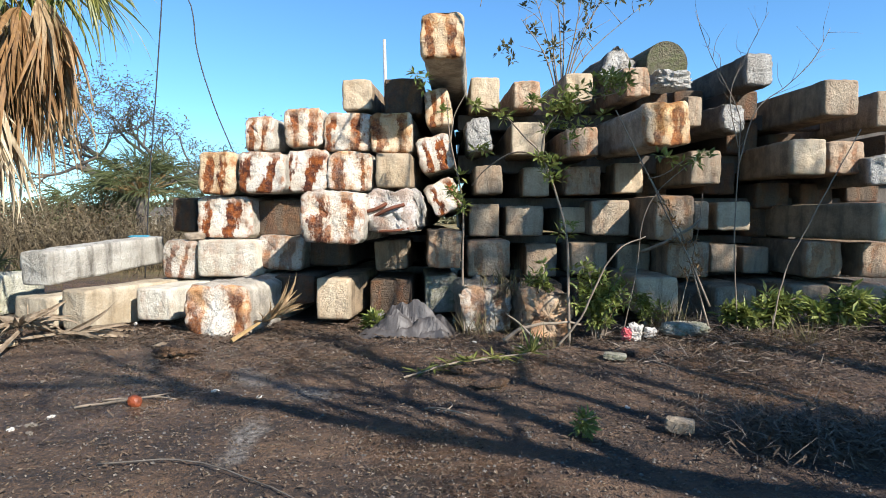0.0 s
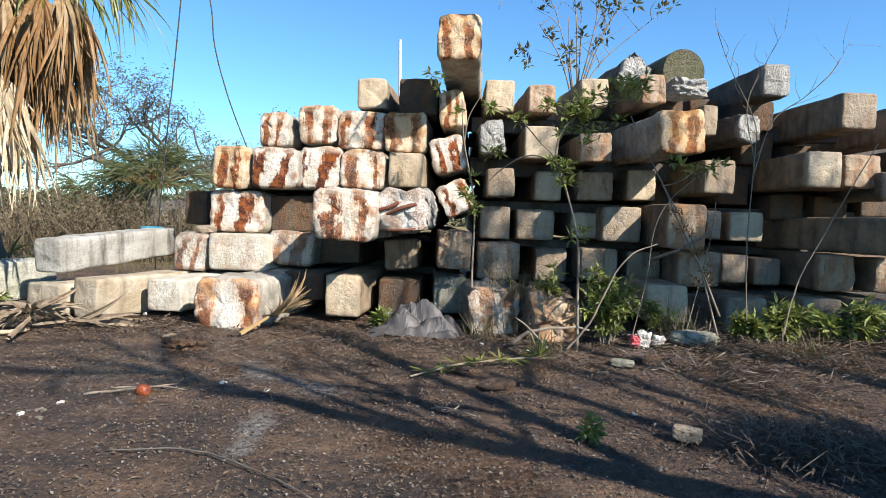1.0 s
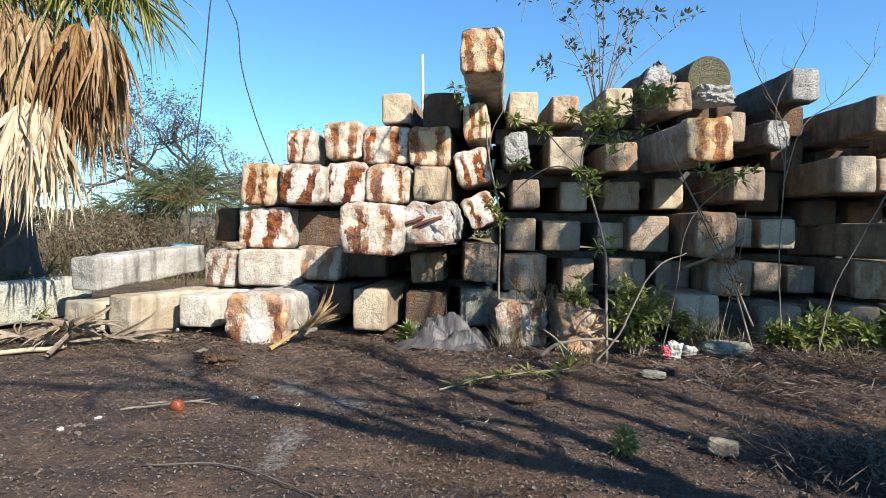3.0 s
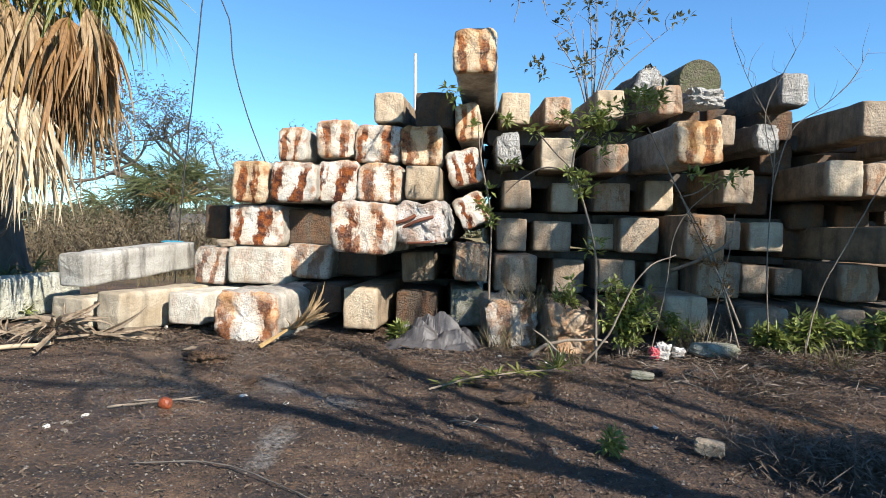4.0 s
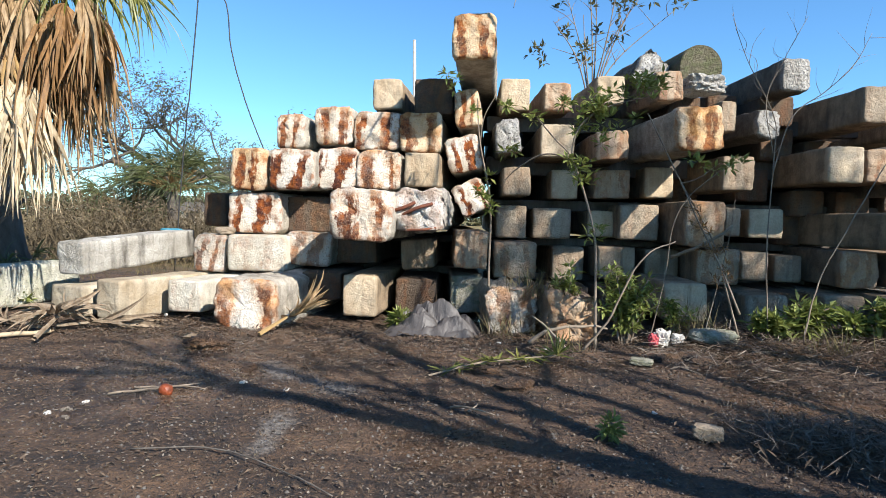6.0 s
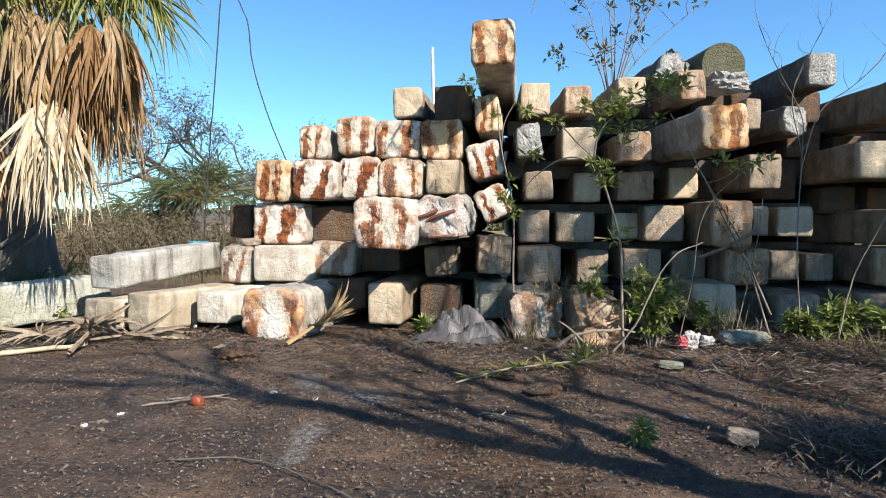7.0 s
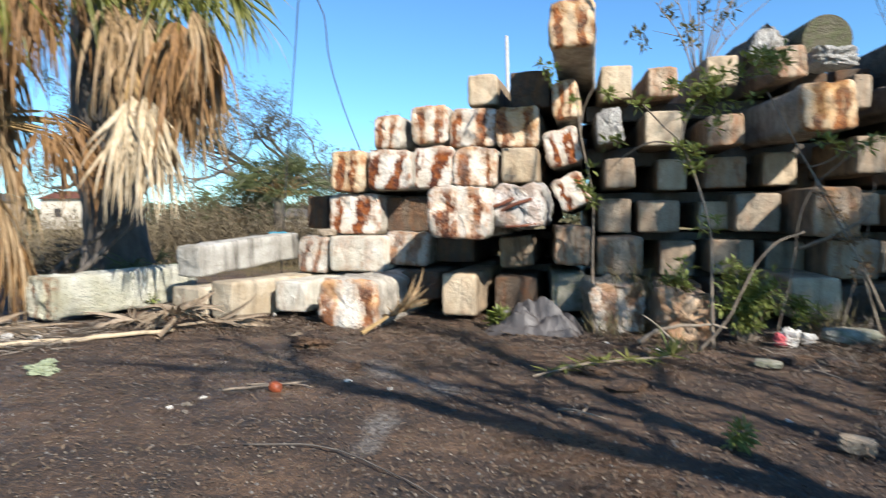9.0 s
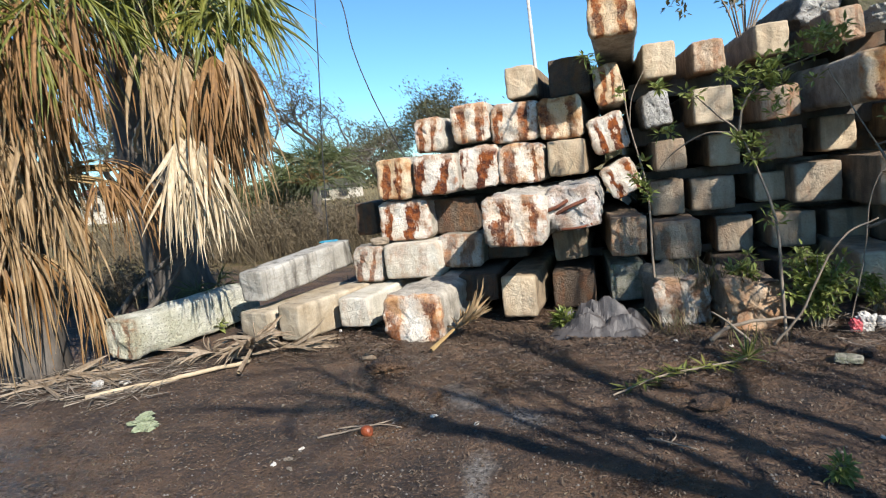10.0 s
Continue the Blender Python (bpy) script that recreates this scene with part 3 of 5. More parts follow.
for sy in (8.35, 9.9):
    gap_beam(6.6, sy + 0.2, 1.56, 4.4, 0.34)
    gap_beam(4.0, sy, 2.49, 7.6, 0.20)
    gap_beam(4.0, sy, 1.93, 7.6, 0.24)
    gap_beam(4.0, sy, 1.41, 7.6, 0.13)
    gap_beam(4.0, sy, 0.92, 7.6, 0.10)
    gap_beam(4.0, sy, 0.45, 7.6, 0.09)
    gap_beam(-1.4, sy, 0.50, 3.0, 0.10)
    gap_beam(-1.6, sy, 0.93, 3.0, 0.09)
    gap_beam(-1.3, sy, 1.44, 2.8, 0.09)


# ---- broken chunks and rubble ----
def chunk(name, x, y, z, sx, sy, sz, material, label, category, seed, box=0.6, rough=0.12, turn=0.0, fine=3, tilt=0.0, group=""):
    bm = bmesh.new()
    bmesh.ops.create_icosphere(bm, subdivisions=fine, radius=1)
    for v in bm.verts:
        p = v.co.normalized()
        q = p / max(abs(p.x), abs(p.y), abs(p.z))
        p = p.lerp(q, box)
        s = Vector((seed * 3.7, seed * 1.3, 0))
        k = 1 + rough * (1.6 * noise.noise(p * 1.1 + s) + noise.noise(p * 2.7 + s) + 0.6 * noise.noise(p * 6 + s) + 0.3 * noise.noise(p * 13 + s))
        v.co = Vector((p.x * sx, p.y * sy, p.z * sz)) * k / 2
    ob = part(name, bm, material)
    ob.matrix_world = pose(x, y, z, tilt, 0, turn)
    return tagged(ob, label, category, group)


pile(0.47, 6.28, 0.25, 0.50, 0.50, -6, -3, 0.95, "rustwhite", rough=0.05, label="broken pale concrete pile stub at the stack's foot")
pile(1.06, 6.08, 0.22, 0.54, 0.47, -10, 5, 0.95, "tanrust", rough=0.06, label="crumbling concrete stub with rusty broken end")
chunk("rubble_block", 2.68, 7.35, 2.83, 0.42, 0.4, 0.22, CONCRETE["broken"], "small broken concrete lump below the round pile", "concrete", 4, 0.6, 0.2, 5, 4)
chunk("stone", -3.02, 7.44, 0.985, 0.24, 0.2, 0.10, CONCRETE["grey"], "flat grey stone lying on a pile", "stone", 5, 0.5, 0.1)
chunk("flat_stone", 2.36, 5.92, 0.13, 0.44, 0.24, 0.12, CONCRETE["mossy"], "flat pale stone half sunk in litter", "stone", 6, 0.75, 0.08, -4)
chunk("concrete_slab", 1.46, 5.12, 0.04, 0.19, 0.13, 0.05, CONCRETE["mossy"], "small pale concrete slab lying in the mud", "concrete", 7, 0.85, 0.04, -20)
chunk("brick", 1.37, 3.46, 0.02, 0.16, 0.09, 0.08, CONCRETE["grey"], "grey broken brick beside the twig heap", "brick", 8, 0.85, 0.06, -25)
chunk("mud_clod", -2.33, 5.22, 0.05, 0.30, 0.2, 0.15, SOIL, "dark clod of mud and leaves", "clod", 9, 0.2, 0.45, 10, 4)
for i, (cx, cy, cs) in enumerate([(0.15, 4.75, 0.14), (0.34, 4.35, 0.18), (-1.7, 4.62, 0.1), (0.55, 6.0, 0.1), (-0.6, 4.9, 0.1), (1.95, 5.25, 0.3), (1.62, 5.3, 0.2)]):
    chunk("mud_clod", cx, cy, 0.01, cs * 1.5, cs, cs * 0.5, SOIL, "lump of dark mud", "clod", 20 + i, 0.2, 0.3, i * 40)


def crumpled_sheet(x, y, w, d, h, turn, seed, label):
    """A stiff plastic sheet heaped in sharp folds."""
    rng = random.Random(seed)
    nx, ny = 46, 26
    folds = [(rng.uniform(-1, 1), rng.uniform(-1, 1), rng.uniform(0, 3.14), rng.uniform(0.5, 1.0)) for i in range(11)]
    vs = []
    for j in range(ny + 1):
        for i in range(nx + 1):
            a, b = 2 * i / nx - 1, 2 * j / ny - 1
            wave = 1 + 0.16 * noise.noise((a * 2 + seed, b * 2, 1))
            z = max(0.0, 1 - (abs(a) * wave) ** 3) * max(0.0, 1 - abs(b * 0.97) ** 2.6)
            z *= 0.45 + 0.2 * math.exp(-((a + 0.15) / 0.3) ** 2) + 0.75 * abs(noise.noise((a * 2.0 + seed, b * 2.6, 4))) - 0.2 * abs(noise.noise((a * 5 + b * 2, b * 3, 8)))
            for fx, fy, fa, fs in folds:
                t = (a - fx) * math.cos(fa) + (b - fy) * math.sin(fa)
                z += 0.11 * fs * max(0.0, 1 - abs(t) * 5.0) * max(0.0, 1 - ((a - fx) ** 2 + (b - fy) ** 2)) * (0.3 + z)
            z += 0.05 * noise.noise((a * 5, b * 5, seed))
            vs.append((a * w / 2 * wave + 0.02 * noise.noise((b * 4, a * 3, 2)), b * d / 2 * wave, z * h - 0.02))
    fs = [(j * (nx + 1) + i, j * (nx + 1) + i + 1, (j + 1) * (nx + 1) + i + 1, (j + 1) * (nx + 1) + i) for j in range(ny) for i in range(nx)]
    ob = part_mesh("crumpled_sheet", mesh_of("crumpled_sheet", vs, fs), TARP)
    ob.matrix_world = pose(x, y, rise(x, y), 0, 0, turn)
    tagged(ob, label, "plastic sheet", "plastic sheets")


crumpled_sheet(-0.36, 6.28, 1.0, 0.66, 0.36, -4, 3, "crumpled dark grey plastic sheet heaped against the stack")
chunk("plastic_bag", 1.76, 5.80, 0.09, 0.09, 0.08, 0.11, REDBAG, "crumpled red and white plastic bag", "plastic bag", 14, 0.2, 0.3, 0, 4)
chunk("plastic_bag", 1.86, 5.84, 0.11, 0.13, 0.1, 0.16, WHITEBIT, "crumpled white plastic bag in litter", "plastic bag", 15, 0.2, 0.35, 0, 4)
chunk("plastic_cup", 2.02, 5.88, 0.10, 0.12, 0.1, 0.1, WHITEBIT, "crushed white plastic cup in the litter", "cup", 16, 0.3, 0.2)
chunk("orange_fruit", -2.04, 3.97, 0.0, 0.095, 0.08, 0.085, ORANGE, "small rusty orange ball lying in mud", "ball", 17, 0.1, 0.08)
for i, (cx, cy, cs) in enumerate([(-2.49, 3.62, 0.07), (-2.46, 3.76, 0.05), (-2.56, 3.54, 0.06), (-2.42, 3.5, 0.06), (-1.61, 4.24, 0.06), (-1.26, 4.1, 0.05), (-4.49, 4.0, 0.06), (-4.25, 4.2, 0.05), (0.72, 5.55, 0.05), (-0.95, 5.4, 0.04), (-5.35, 5.0, 0.2), (-5.1, 5.1, 0.14), (-3.0, 4.5, 0.04), (1.2, 3.9, 0.05), (0.3, 5.8, 0.05)]):
    chunk("litter_scrap", cx, cy, rise(cx, cy) + cs * 0.06, cs * 0.85, cs * 0.5, cs * 0.5, WHITEBIT if i % 3 else CHIP, "small white scrap lying in the mud", "litter", 30 + i, 0.2, 0.35, i * 50)
for i, (cx, cy, cs) in enumerate([(-4.1, 4.15, 0.13), (-4.0, 4.07, 0.1), (-4.16, 4.25, 0.09)]):
    chunk("lichen_clump", cx, cy, rise(cx, cy) + 0.02, cs * 1.4, cs, cs * 0.6, LICHEN, "pale green lichen clump on the mud", "lichen", 50 + i, 0.1, 0.5, i * 33, 4)


def bottle():
    ob = thing("plastic_bottle", pose(-3.42, 6.28, rise(-3.42, 6.28) + 0.045, 0, 0, 62), "clear crushed plastic bottle lying by a pile", "bottle")
    prof = [(0, 0.0), (0.0, 0.03), (0.01, 0.04), (0.06, 0.037), (0.08, 0.041), (0.15, 0.041), (0.19, 0.03), (0.215, 0.016), (0.235, 0.015)]
    vs, fs = tube([(d, 0, 0) for d, r in prof], [max(r, 0.002) for d, r in prof], 16)
    part_mesh("bottle_body", mesh_of("bottle_body", vs, fs), CLEAR, ob, "clear plastic", True)
    vs, fs = tube([(0.232, 0, 0), (0.252, 0, 0)], [0.018, 0.018], 14)
    part_mesh("cap", mesh_of("cap", vs, fs), WHITEBIT, ob, "white cap")


bottle()


# bent reinforcing steel on the spalled pile
def rebar(points, width):
    h = Heap()
    path = smooth(points, 10)
    vs, fs = tube(path, [width] * len(path), 8)
    h.add(vs, fs)
    ob = part_mesh("steel_bar", h.mesh("steel_bar"), RUSTY, smooth=True)
    tagged(ob, "thick rusted steel bar sticking out of spalled concrete", "steel bar", "exposed bars")


rebar([(-0.86, 6.30, 1.26), (-0.70, 6.26, 1.30), (-0.58, 6.29, 1.36)], 0.019)
rebar([(-0.72, 6.29, 1.22), (-0.56, 6.24, 1.30), (-0.40, 6.30, 1.35)], 0.019)
rebar([(-0.66, 6.30, 1.07), (-0.50, 6.25, 1.08), (-0.36, 6.31, 1.10)], 0.014)


# ---- palms ----
def frond(base, hub, blade, n, spread, droop, rng, sag=0.1, width=0.03):
    """Petiole and fan blade of one palm leaf, joined at the hub: a heap, and how many faces belong to the petiole."""
    base, hub = Vector(base), Vector(hub)
    h = Heap()
    mid = (base + hub) / 2 + Vector((0, 0, sag * (hub - base).length))
    path = smooth([base, mid, hub], 6)
    h.add(*tube(path[:-1], [0.024 - 0.010 * i / (len(path) - 1) for i in range(len(path) - 1)], 5, False))
    c, last = len(h.v), len(h.v) - 5
    h.v.append(Vector(hub))
    h.f += [(last + k, last + (k + 1) % 5, c) for k in range(5)]
    stalk_faces = len(h.f)
    d = (path[-1] - path[-2]).normalized()
    d = (d + Vector((0, 0, -0.35 * droop))).normalized()
    side = d.cross(Vector((0, 0, 1)))
    side = side.normalized() if side.length > 0.05 else Vector((rng.uniform(-1, 1), rng.uniform(-1, 1), 0)).normalized()
    side = (side + Vector((rng.gauss(0, 0.3), rng.gauss(0, 0.3), rng.gauss(0, 0.25)))).normalized()
    steps = 6
    for i in range(n):
        a = radians(spread) * (2 * (i + 0.5) / n - 1) + rng.gauss(0, 0.14)
        go = (d * math.cos(a) + side * math.sin(a)).normalized()
        length = blade * (0.72 + 0.28 * math.cos(a * 0.7)) * rng.uniform(0.42, 1.15)
        p = Vector(hub)
        twist = rng.uniform(-1.2, 1.2)
        fall = droop * rng.uniform(0.4, 1.5)
        wind = Vector((rng.gauss(0, 0.08), rng.gauss(0, 0.08), rng.gauss(0, 0.05)))
        wide = width * rng.uniform(0.6, 1.35)
        row = []
        for s in range(steps + 1):
            u = s / steps
            w = wide * (0.35 + 1.3 * u if u < 0.4 else 0.87 * (1 - u) / 0.6 + 0.03)
            across = go.cross(Vector((math.sin(twist + 1.5 * u), math.cos(twist + 1.5 * u), 0.3)))
            across = across.normalized() if across.length > 0.01 else side
            up = across.cross(go) * w * 0.35
            if s == 0:
                row.append((c, c, c))
            else:
                k = len(h.v)
                h.v += [p - across * w / 2 + up, p, p + across * w / 2 + up]
                row.append((k, k + 1, k + 2))
            go = (go + wind + Vector((rng.gauss(0, 0.05), rng.gauss(0, 0.05), -fall * (0.25 + 0.9 * u)))).normalized()
            p = p + go * length / steps
        h.f += [(c, row[1][0], row[1][1]), (c, row[1][1], row[1][2])]
        for s in range(1, steps):
            (a0, a1, a2), (b0, b1, b2) = row[s], row[s + 1]
            h.f += [(a0, a1, b1, b0), (a1, a2, b2, b1)]
    return h, stalk_faces


def add_frond(parent, kind, material, *args, **kw):
    h, k = frond(*args, **kw)
    me = h.mesh(kind)
    ob = part_mesh(kind, me, [STALK, material], parent, smooth=False)
    me.polygons.foreach_set("material_index", [0] * k + [1] * (len(h.f) - k))
    return ob


def palm_trunk(parent, path, radii):
    vs, fs = tube(smooth(path, 8), list(np.interp(np.linspace(0, 1, 8 * (len(path) - 1) + 1), np.linspace(0, 1, len(radii)), radii)), 18)
    out = []
    for v in vs:
        q = Vector(v)
        out.append(q + Vector((noise.noise(q * 4), noise.noise(q * 4 + Vector((5, 0, 0))), 0)) * 0.05)
    part_mesh("trunk", mesh_of("trunk", out, fs), BARK, parent, smooth=True)


def palm_far():
    rng = random.Random(4)
    ob = thing("cabbage_palm", pose(0, 0, 0), "tall palm with green crown and hanging dead straw fronds", "palm tree", "palms")
    palm_trunk(ob, [(-6.25, 7.85, -0.1), (-6.4, 7.8, 1.0), (-6.5, 7.7, 2.6), (-6.35, 7.55, 4.8)], [0.48, 0.40, 0.36, 0.33])
    top = Vector((-6.2, 7.45, 4.9))
    # dead fronds hanging in front
    for i in range(30):
        u = rng.random()
        hub = (-4.88 + 0.95 * rng.random(), 5.95 + 0.65 * rng.random(), 2.85 + 0.65 * rng.random())
        add_frond(ob, "dead_frond", STRAW if rng.random() < 0.7 else DRYBROWN, top + Vector((rng.uniform(-.2, .2), rng.uniform(-.2, .2), -0.3)), hub, rng.uniform(0.8, 1.5), 22, 40, 1.2, rng, 0.12, 0.07)
    for i in range(11):
        hub = (-4.62 + 0.2 * rng.random(), 5.78 + 0.3 * rng.random(), 2.28 + 0.22 * rng.random())
        add_frond(ob, "dead_frond", STRAWPALE, (-4.95 + rng.uniform(-0.1, 0.1), 6.3, 3.3), hub, rng.uniform(1.0, 1.35), 18, 34, rng.uniform(0.5, 0.95), rng, 0.0, 0.078)
    for i in range(7):
        hub = (-4.38 + 0.35 * rng.random(), 6.15 + 0.3 * rng.random(), 2.45 + 0.3 * rng.random())
        add_frond(ob, "dead_frond", STRAW, (-4.5, 6.6, 3.5), hub, rng.uniform(0.8, 1.1), 15, 60, 1.4, rng, 0.0, 0.04)
    # green fronds
    for i in range(34):
        a = rng.uniform(-0.4, 1.25) if i < 20 else rng.uniform(-3.1, 3.1)
        r = rng.uniform(1.0, 2.0)
        hub = top + Vector((math.cos(a - 0.8) * r, math.sin(a - 0.8) * r, rng.uniform(-0.75, 0.7)))
        add_frond(ob, "green_frond", GREEN, top, hub, rng.uniform(0.95, 1.35), 28, 105, rng.uniform(0.30, 0.55), rng, 0.12, 0.045)
    for i in range(8):
        hub = (-4.7 + 1.05 * rng.random(), 6.2 + 0.5 * rng.random(), 3.75 + 0.35 * rng.random())
        add_frond(ob, "green_frond", GREEN, top, hub, rng.uniform(0.9, 1.2), 26, 100, rng.uniform(0.45, 0.7), rng, 0.12, 0.045)


def palm_near():
    rng = random.Random(9)
    ob = thing("cabbage_palm", pose(0, 0, 0), "squat palm skirted to the ground with dead fronds", "palm tree", "palms")
    palm_trunk(ob, [(-6.55, 5.45, -0.1), (-6.5, 5.45, 1.5), (-6.35, 5.4, 3.0), (-6.2, 5.3, 4.2)], [0.30, 0.24, 0.22, 0.2])
    for i in range(56):
        z = rng.uniform(1.2, 3.9)
        a = rng.uniform(-2.3, 0.9)
        r = rng.uniform(0.15, 0.48) + 0.11 * z * rng.random()
        c = Vector((-6.52, 5.42, z))
        hub = c + Vector((math.cos(a) * r, math.sin(a) * r, -0.15))
        add_frond(ob, "dead_frond", STRAW if rng.random() < 0.75 else DRYBROWN, c + Vector((0, 0, 0.25)), hub, rng.uniform(0.8, 1.4), 19, 55, 1.2, rng, 0.1, 0.055)
    for i in range(14):
        hub = Vector((-5.6 + 0.45 * rng.random(), 4.9 + 0.6 * rng.random(), 3.3 + 0.7 * rng.random()))
        add_frond(ob, "dead_frond", DRYBROWN, (-6.25, 5.35, 4.1), hub, rng.uniform(1.0, 1.35), 18, 75, 1.5, rng, 0.1, 0.045)
    for i in range(16):
        a = rng.uniform(-1.9, 0.9)
        r = rng.uniform(0.6, 1.3)
        hub = Vector((-6.2 + math.cos(a) * r, 5.3 + math.sin(a) * r, rng.uniform(3.6, 4.4)))
        add_frond(ob, "green_frond", GREEN, (-6.2, 5.3, 4.2), hub, rng.uniform(0.95, 1.3), 26, 100, rng.uniform(0.5, 0.8), rng, 0.12, 0.045)
    # a lower tuft arching towards the other palm
    for i in range(9):
        hub = Vector((-5.55 + 0.3 * rng.random(), 5.55 + 0.5 * rng.random(), 2.0 + 0.35 * rng.random()))
        add_frond(ob, "dead_frond", DRYBROWN, (-6.4, 5.5, 2.0), hub, rng.uniform(0.7, 1.0), 15, 70, 1.4, rng, 0.12, 0.035)


palm_far()
palm_near()


def fallen_frond(x, y, turn, blade, spread, label, seed, lift=0.1, stalk=None, droop=0.14, n=18, mat=None):
    rng = random.Random(seed)
    ob = thing("fallen_palm_frond", pose(x, y, rise(x, y), 0, 0, turn), label, "palm frond", "fallen fronds")
    back = -0.55 if stalk is None else -stalk
    fan = add_frond(ob, "fan_blade", mat or STRAWDULL, (0, back, 0.03), (0, 0, lift), blade, n, spread, droop, rng, sag=0.0, width=0.06)
    if mat is None:
        fan.data.materials[0] = STRAWDULL


fallen_frond(-3.95, 5.75, 10, 0.55, 130, "dry straw palm frond spread on the mud", 1, 0.2, n=34)
fallen_frond(-3.75, 5.85, -75, 0.85, 16, "dry folded palm frond lying on mud", 2, 0.06, 0.3, 0.05, 9)
fallen_frond(-3.95, 5.65, 170, 0.5, 100, "dry curled palm frond on the mud", 3, 0.2, n=26)
fallen_frond(-4.5, 5.75, 75, 0.7, 60, "dry grey palm frond on the mud", 4, 0.08)
fallen_frond(-1.80, 5.98, -32, 0.55, 62, "orange-brown palm frond fan leaning on a pile", 5, 0.16, 0.36, -0.08, 44, STRAW)
fallen_frond(-2.5, 5.5, 60, 0.4, 20, "dark dead palm strip on the mud", 6, 0.03, 0.3, 0.06, 6)
fallen_frond(-5.9, 4.9, 60, 0.8, 50, "grey dead palm frond under the palm", 7, 0.05)
fallen_frond(-6.0, 5.2, -60, 0.8, 60, "grey dead palm frond under the palm", 8, 0.05)
fallen_frond(-5.6, 5.2, -90, 0.7, 40, "grey dead palm frond under the palm", 10, 0.04)


def stick(points, r0, r1, label, material=None, name="stick", category="stick", group="", sides=6):
    path = smooth(points, 6)
    rs = [r0 + (r1 - r0) * i / (len(path) - 1) for i in range(len(path))]
    path = [p + Vector((noise.noise(p * 9), noise.noise(p * 9 + Vector((4, 0, 0))), noise.noise(p * 9 + Vector((0, 4, 0))))) * min(0.02, r0) for p in path]
    vs, fs = tube(path, rs, sides)
    ob = part_mesh(name, mesh_of(name, vs, fs), material or TWIG, smooth=True)
    return tagged(ob, label, category, group)


def on(x, y, up=0.015):
    return (x, y, rise(x, y) + up)


stick([on(-5.2, 4.68, 0.02), on(-4.6, 5.1, 0.03), on(-3.95, 5.55, 0.05)], 0.028, 0.022, "long pale dry palm stalk lying on mud", STALKPALE)
stick([on(-1.75, 3.02), on(-1.3, 3.05, 0.03), on(-0.85, 2.8), on(-0.6, 2.6)], 0.005, 0.003, "thin curved twig on the mud", BARK)
stick([on(-0.12, 3.92), on(0.0, 3.75, 0.05), on(0.16, 3.72)], 0.008, 0.004, "short pale twig on the mud")
stick([on(0.0, 3.80), on(0.06, 3.92, 0.03), on(0.02, 4.05)], 0.006, 0.003, "short pale twig on the mud")
stick([on(-2.4, 3.9), on(-2.1, 4.05, 0.02), on(-1.9, 4.2)], 0.010, 0.005, "grey twig on the mud")
stick([on(-2.3, 4.05), on(-2.0, 4.1, 0.02), on(-1.8, 4.05)], 0.008, 0.004, "grey twig on the mud")
stick([on(-5.6, 6.3, 0.05), (-5.9, 6.6, 0.5), (-6.1, 6.9, 0.9)], 0.05, 0.035, "grey dead branch leaning by the palm", BARK)
stick([on(-5.9, 5.9, 0.02), (-5.75, 6.1, 0.35), (-5.5, 6.5, 0.8), (-5.2, 6.9, 1.3)], 0.045, 0.02, "grey dead branch leaning by the palm", BARK)
stick([on(-6.8, 6.6, 0.02), (-6.3, 6.9, 0.7), (-5.7, 7.1, 1.2), (-5.3, 7.4, 1.9)], 0.05, 0.02, "grey dead branch leaning by the palm", BARK)
stick([(-6.45, 7.4, 3.2), (-6.0, 6.8, 3.35), (-5.5, 6.4, 3.7), (-4.7, 6.1, 4.15)], 0.045, 0.03, "dead brown palm stalk sticking out of the crown", BARK)
stick([(-6.4, 7.5, 2.5), (-6.0, 6.9, 2.55), (-5.5, 6.5, 2.8)], 0.03, 0.022, "broken grey palm stalk on the trunk", STALKPALE)
stick([(-6.3, 7.5, 1.9), (-5.95, 6.9, 2.0), (-5.45, 6.5, 2.25)], 0.03, 0.022, "broken grey palm stalk on the trunk", STALKPALE)
stick([on(1.05, 5.55), (1.25, 5.5, 0.3), (1.52, 5.5, 0.85), (1.84, 5.55, 1.05)], 0.012, 0.006, "bent pale dead stem leaning at the stack")
stick([on(0.55, 5.6, 0.05), (0.75, 5.6, 0.2), (1.05, 5.6, 0.24), (1.3, 5.65, 0.22)], 0.022, 0.010, "pale dead stick on the broken chunk")
stick([on(0.9, 5.5), (0.75, 5.58, 0.2), (0.6, 5.7, 0.3)], 0.014, 0.008, "pale dead stick on the broken chunk")
stick([on(1.75, 5.9), (1.88, 5.9, 0.7), (1.94, 5.9, 1.2), (2.09, 5.9, 1.48), (2.40, 5.9, 1.75)], 0.006, 0.003, "thin bare stem rising before the stack")
stick([(2.05, 6.3, 0.85), (2.35, 6.0, 1.05), (2.5, 5.9, 1.2)], 0.018, 0.013, "pale broken branch stub among the piles")
stick([on(2.3, 6.0), (2.5, 6.0, 1.0), (2.55, 6.0, 1.45)], 0.006, 0.003, "thin bare stem rising before the stack")
stick([on(3.1, 5.7), (3.27, 5.8, 0.69), (3.46, 5.8, 1.1), (3.69, 5.8, 1.56), (3.95, 5.8, 2.05)], 0.008, 0.004, "thin bare stem rising before the stack")


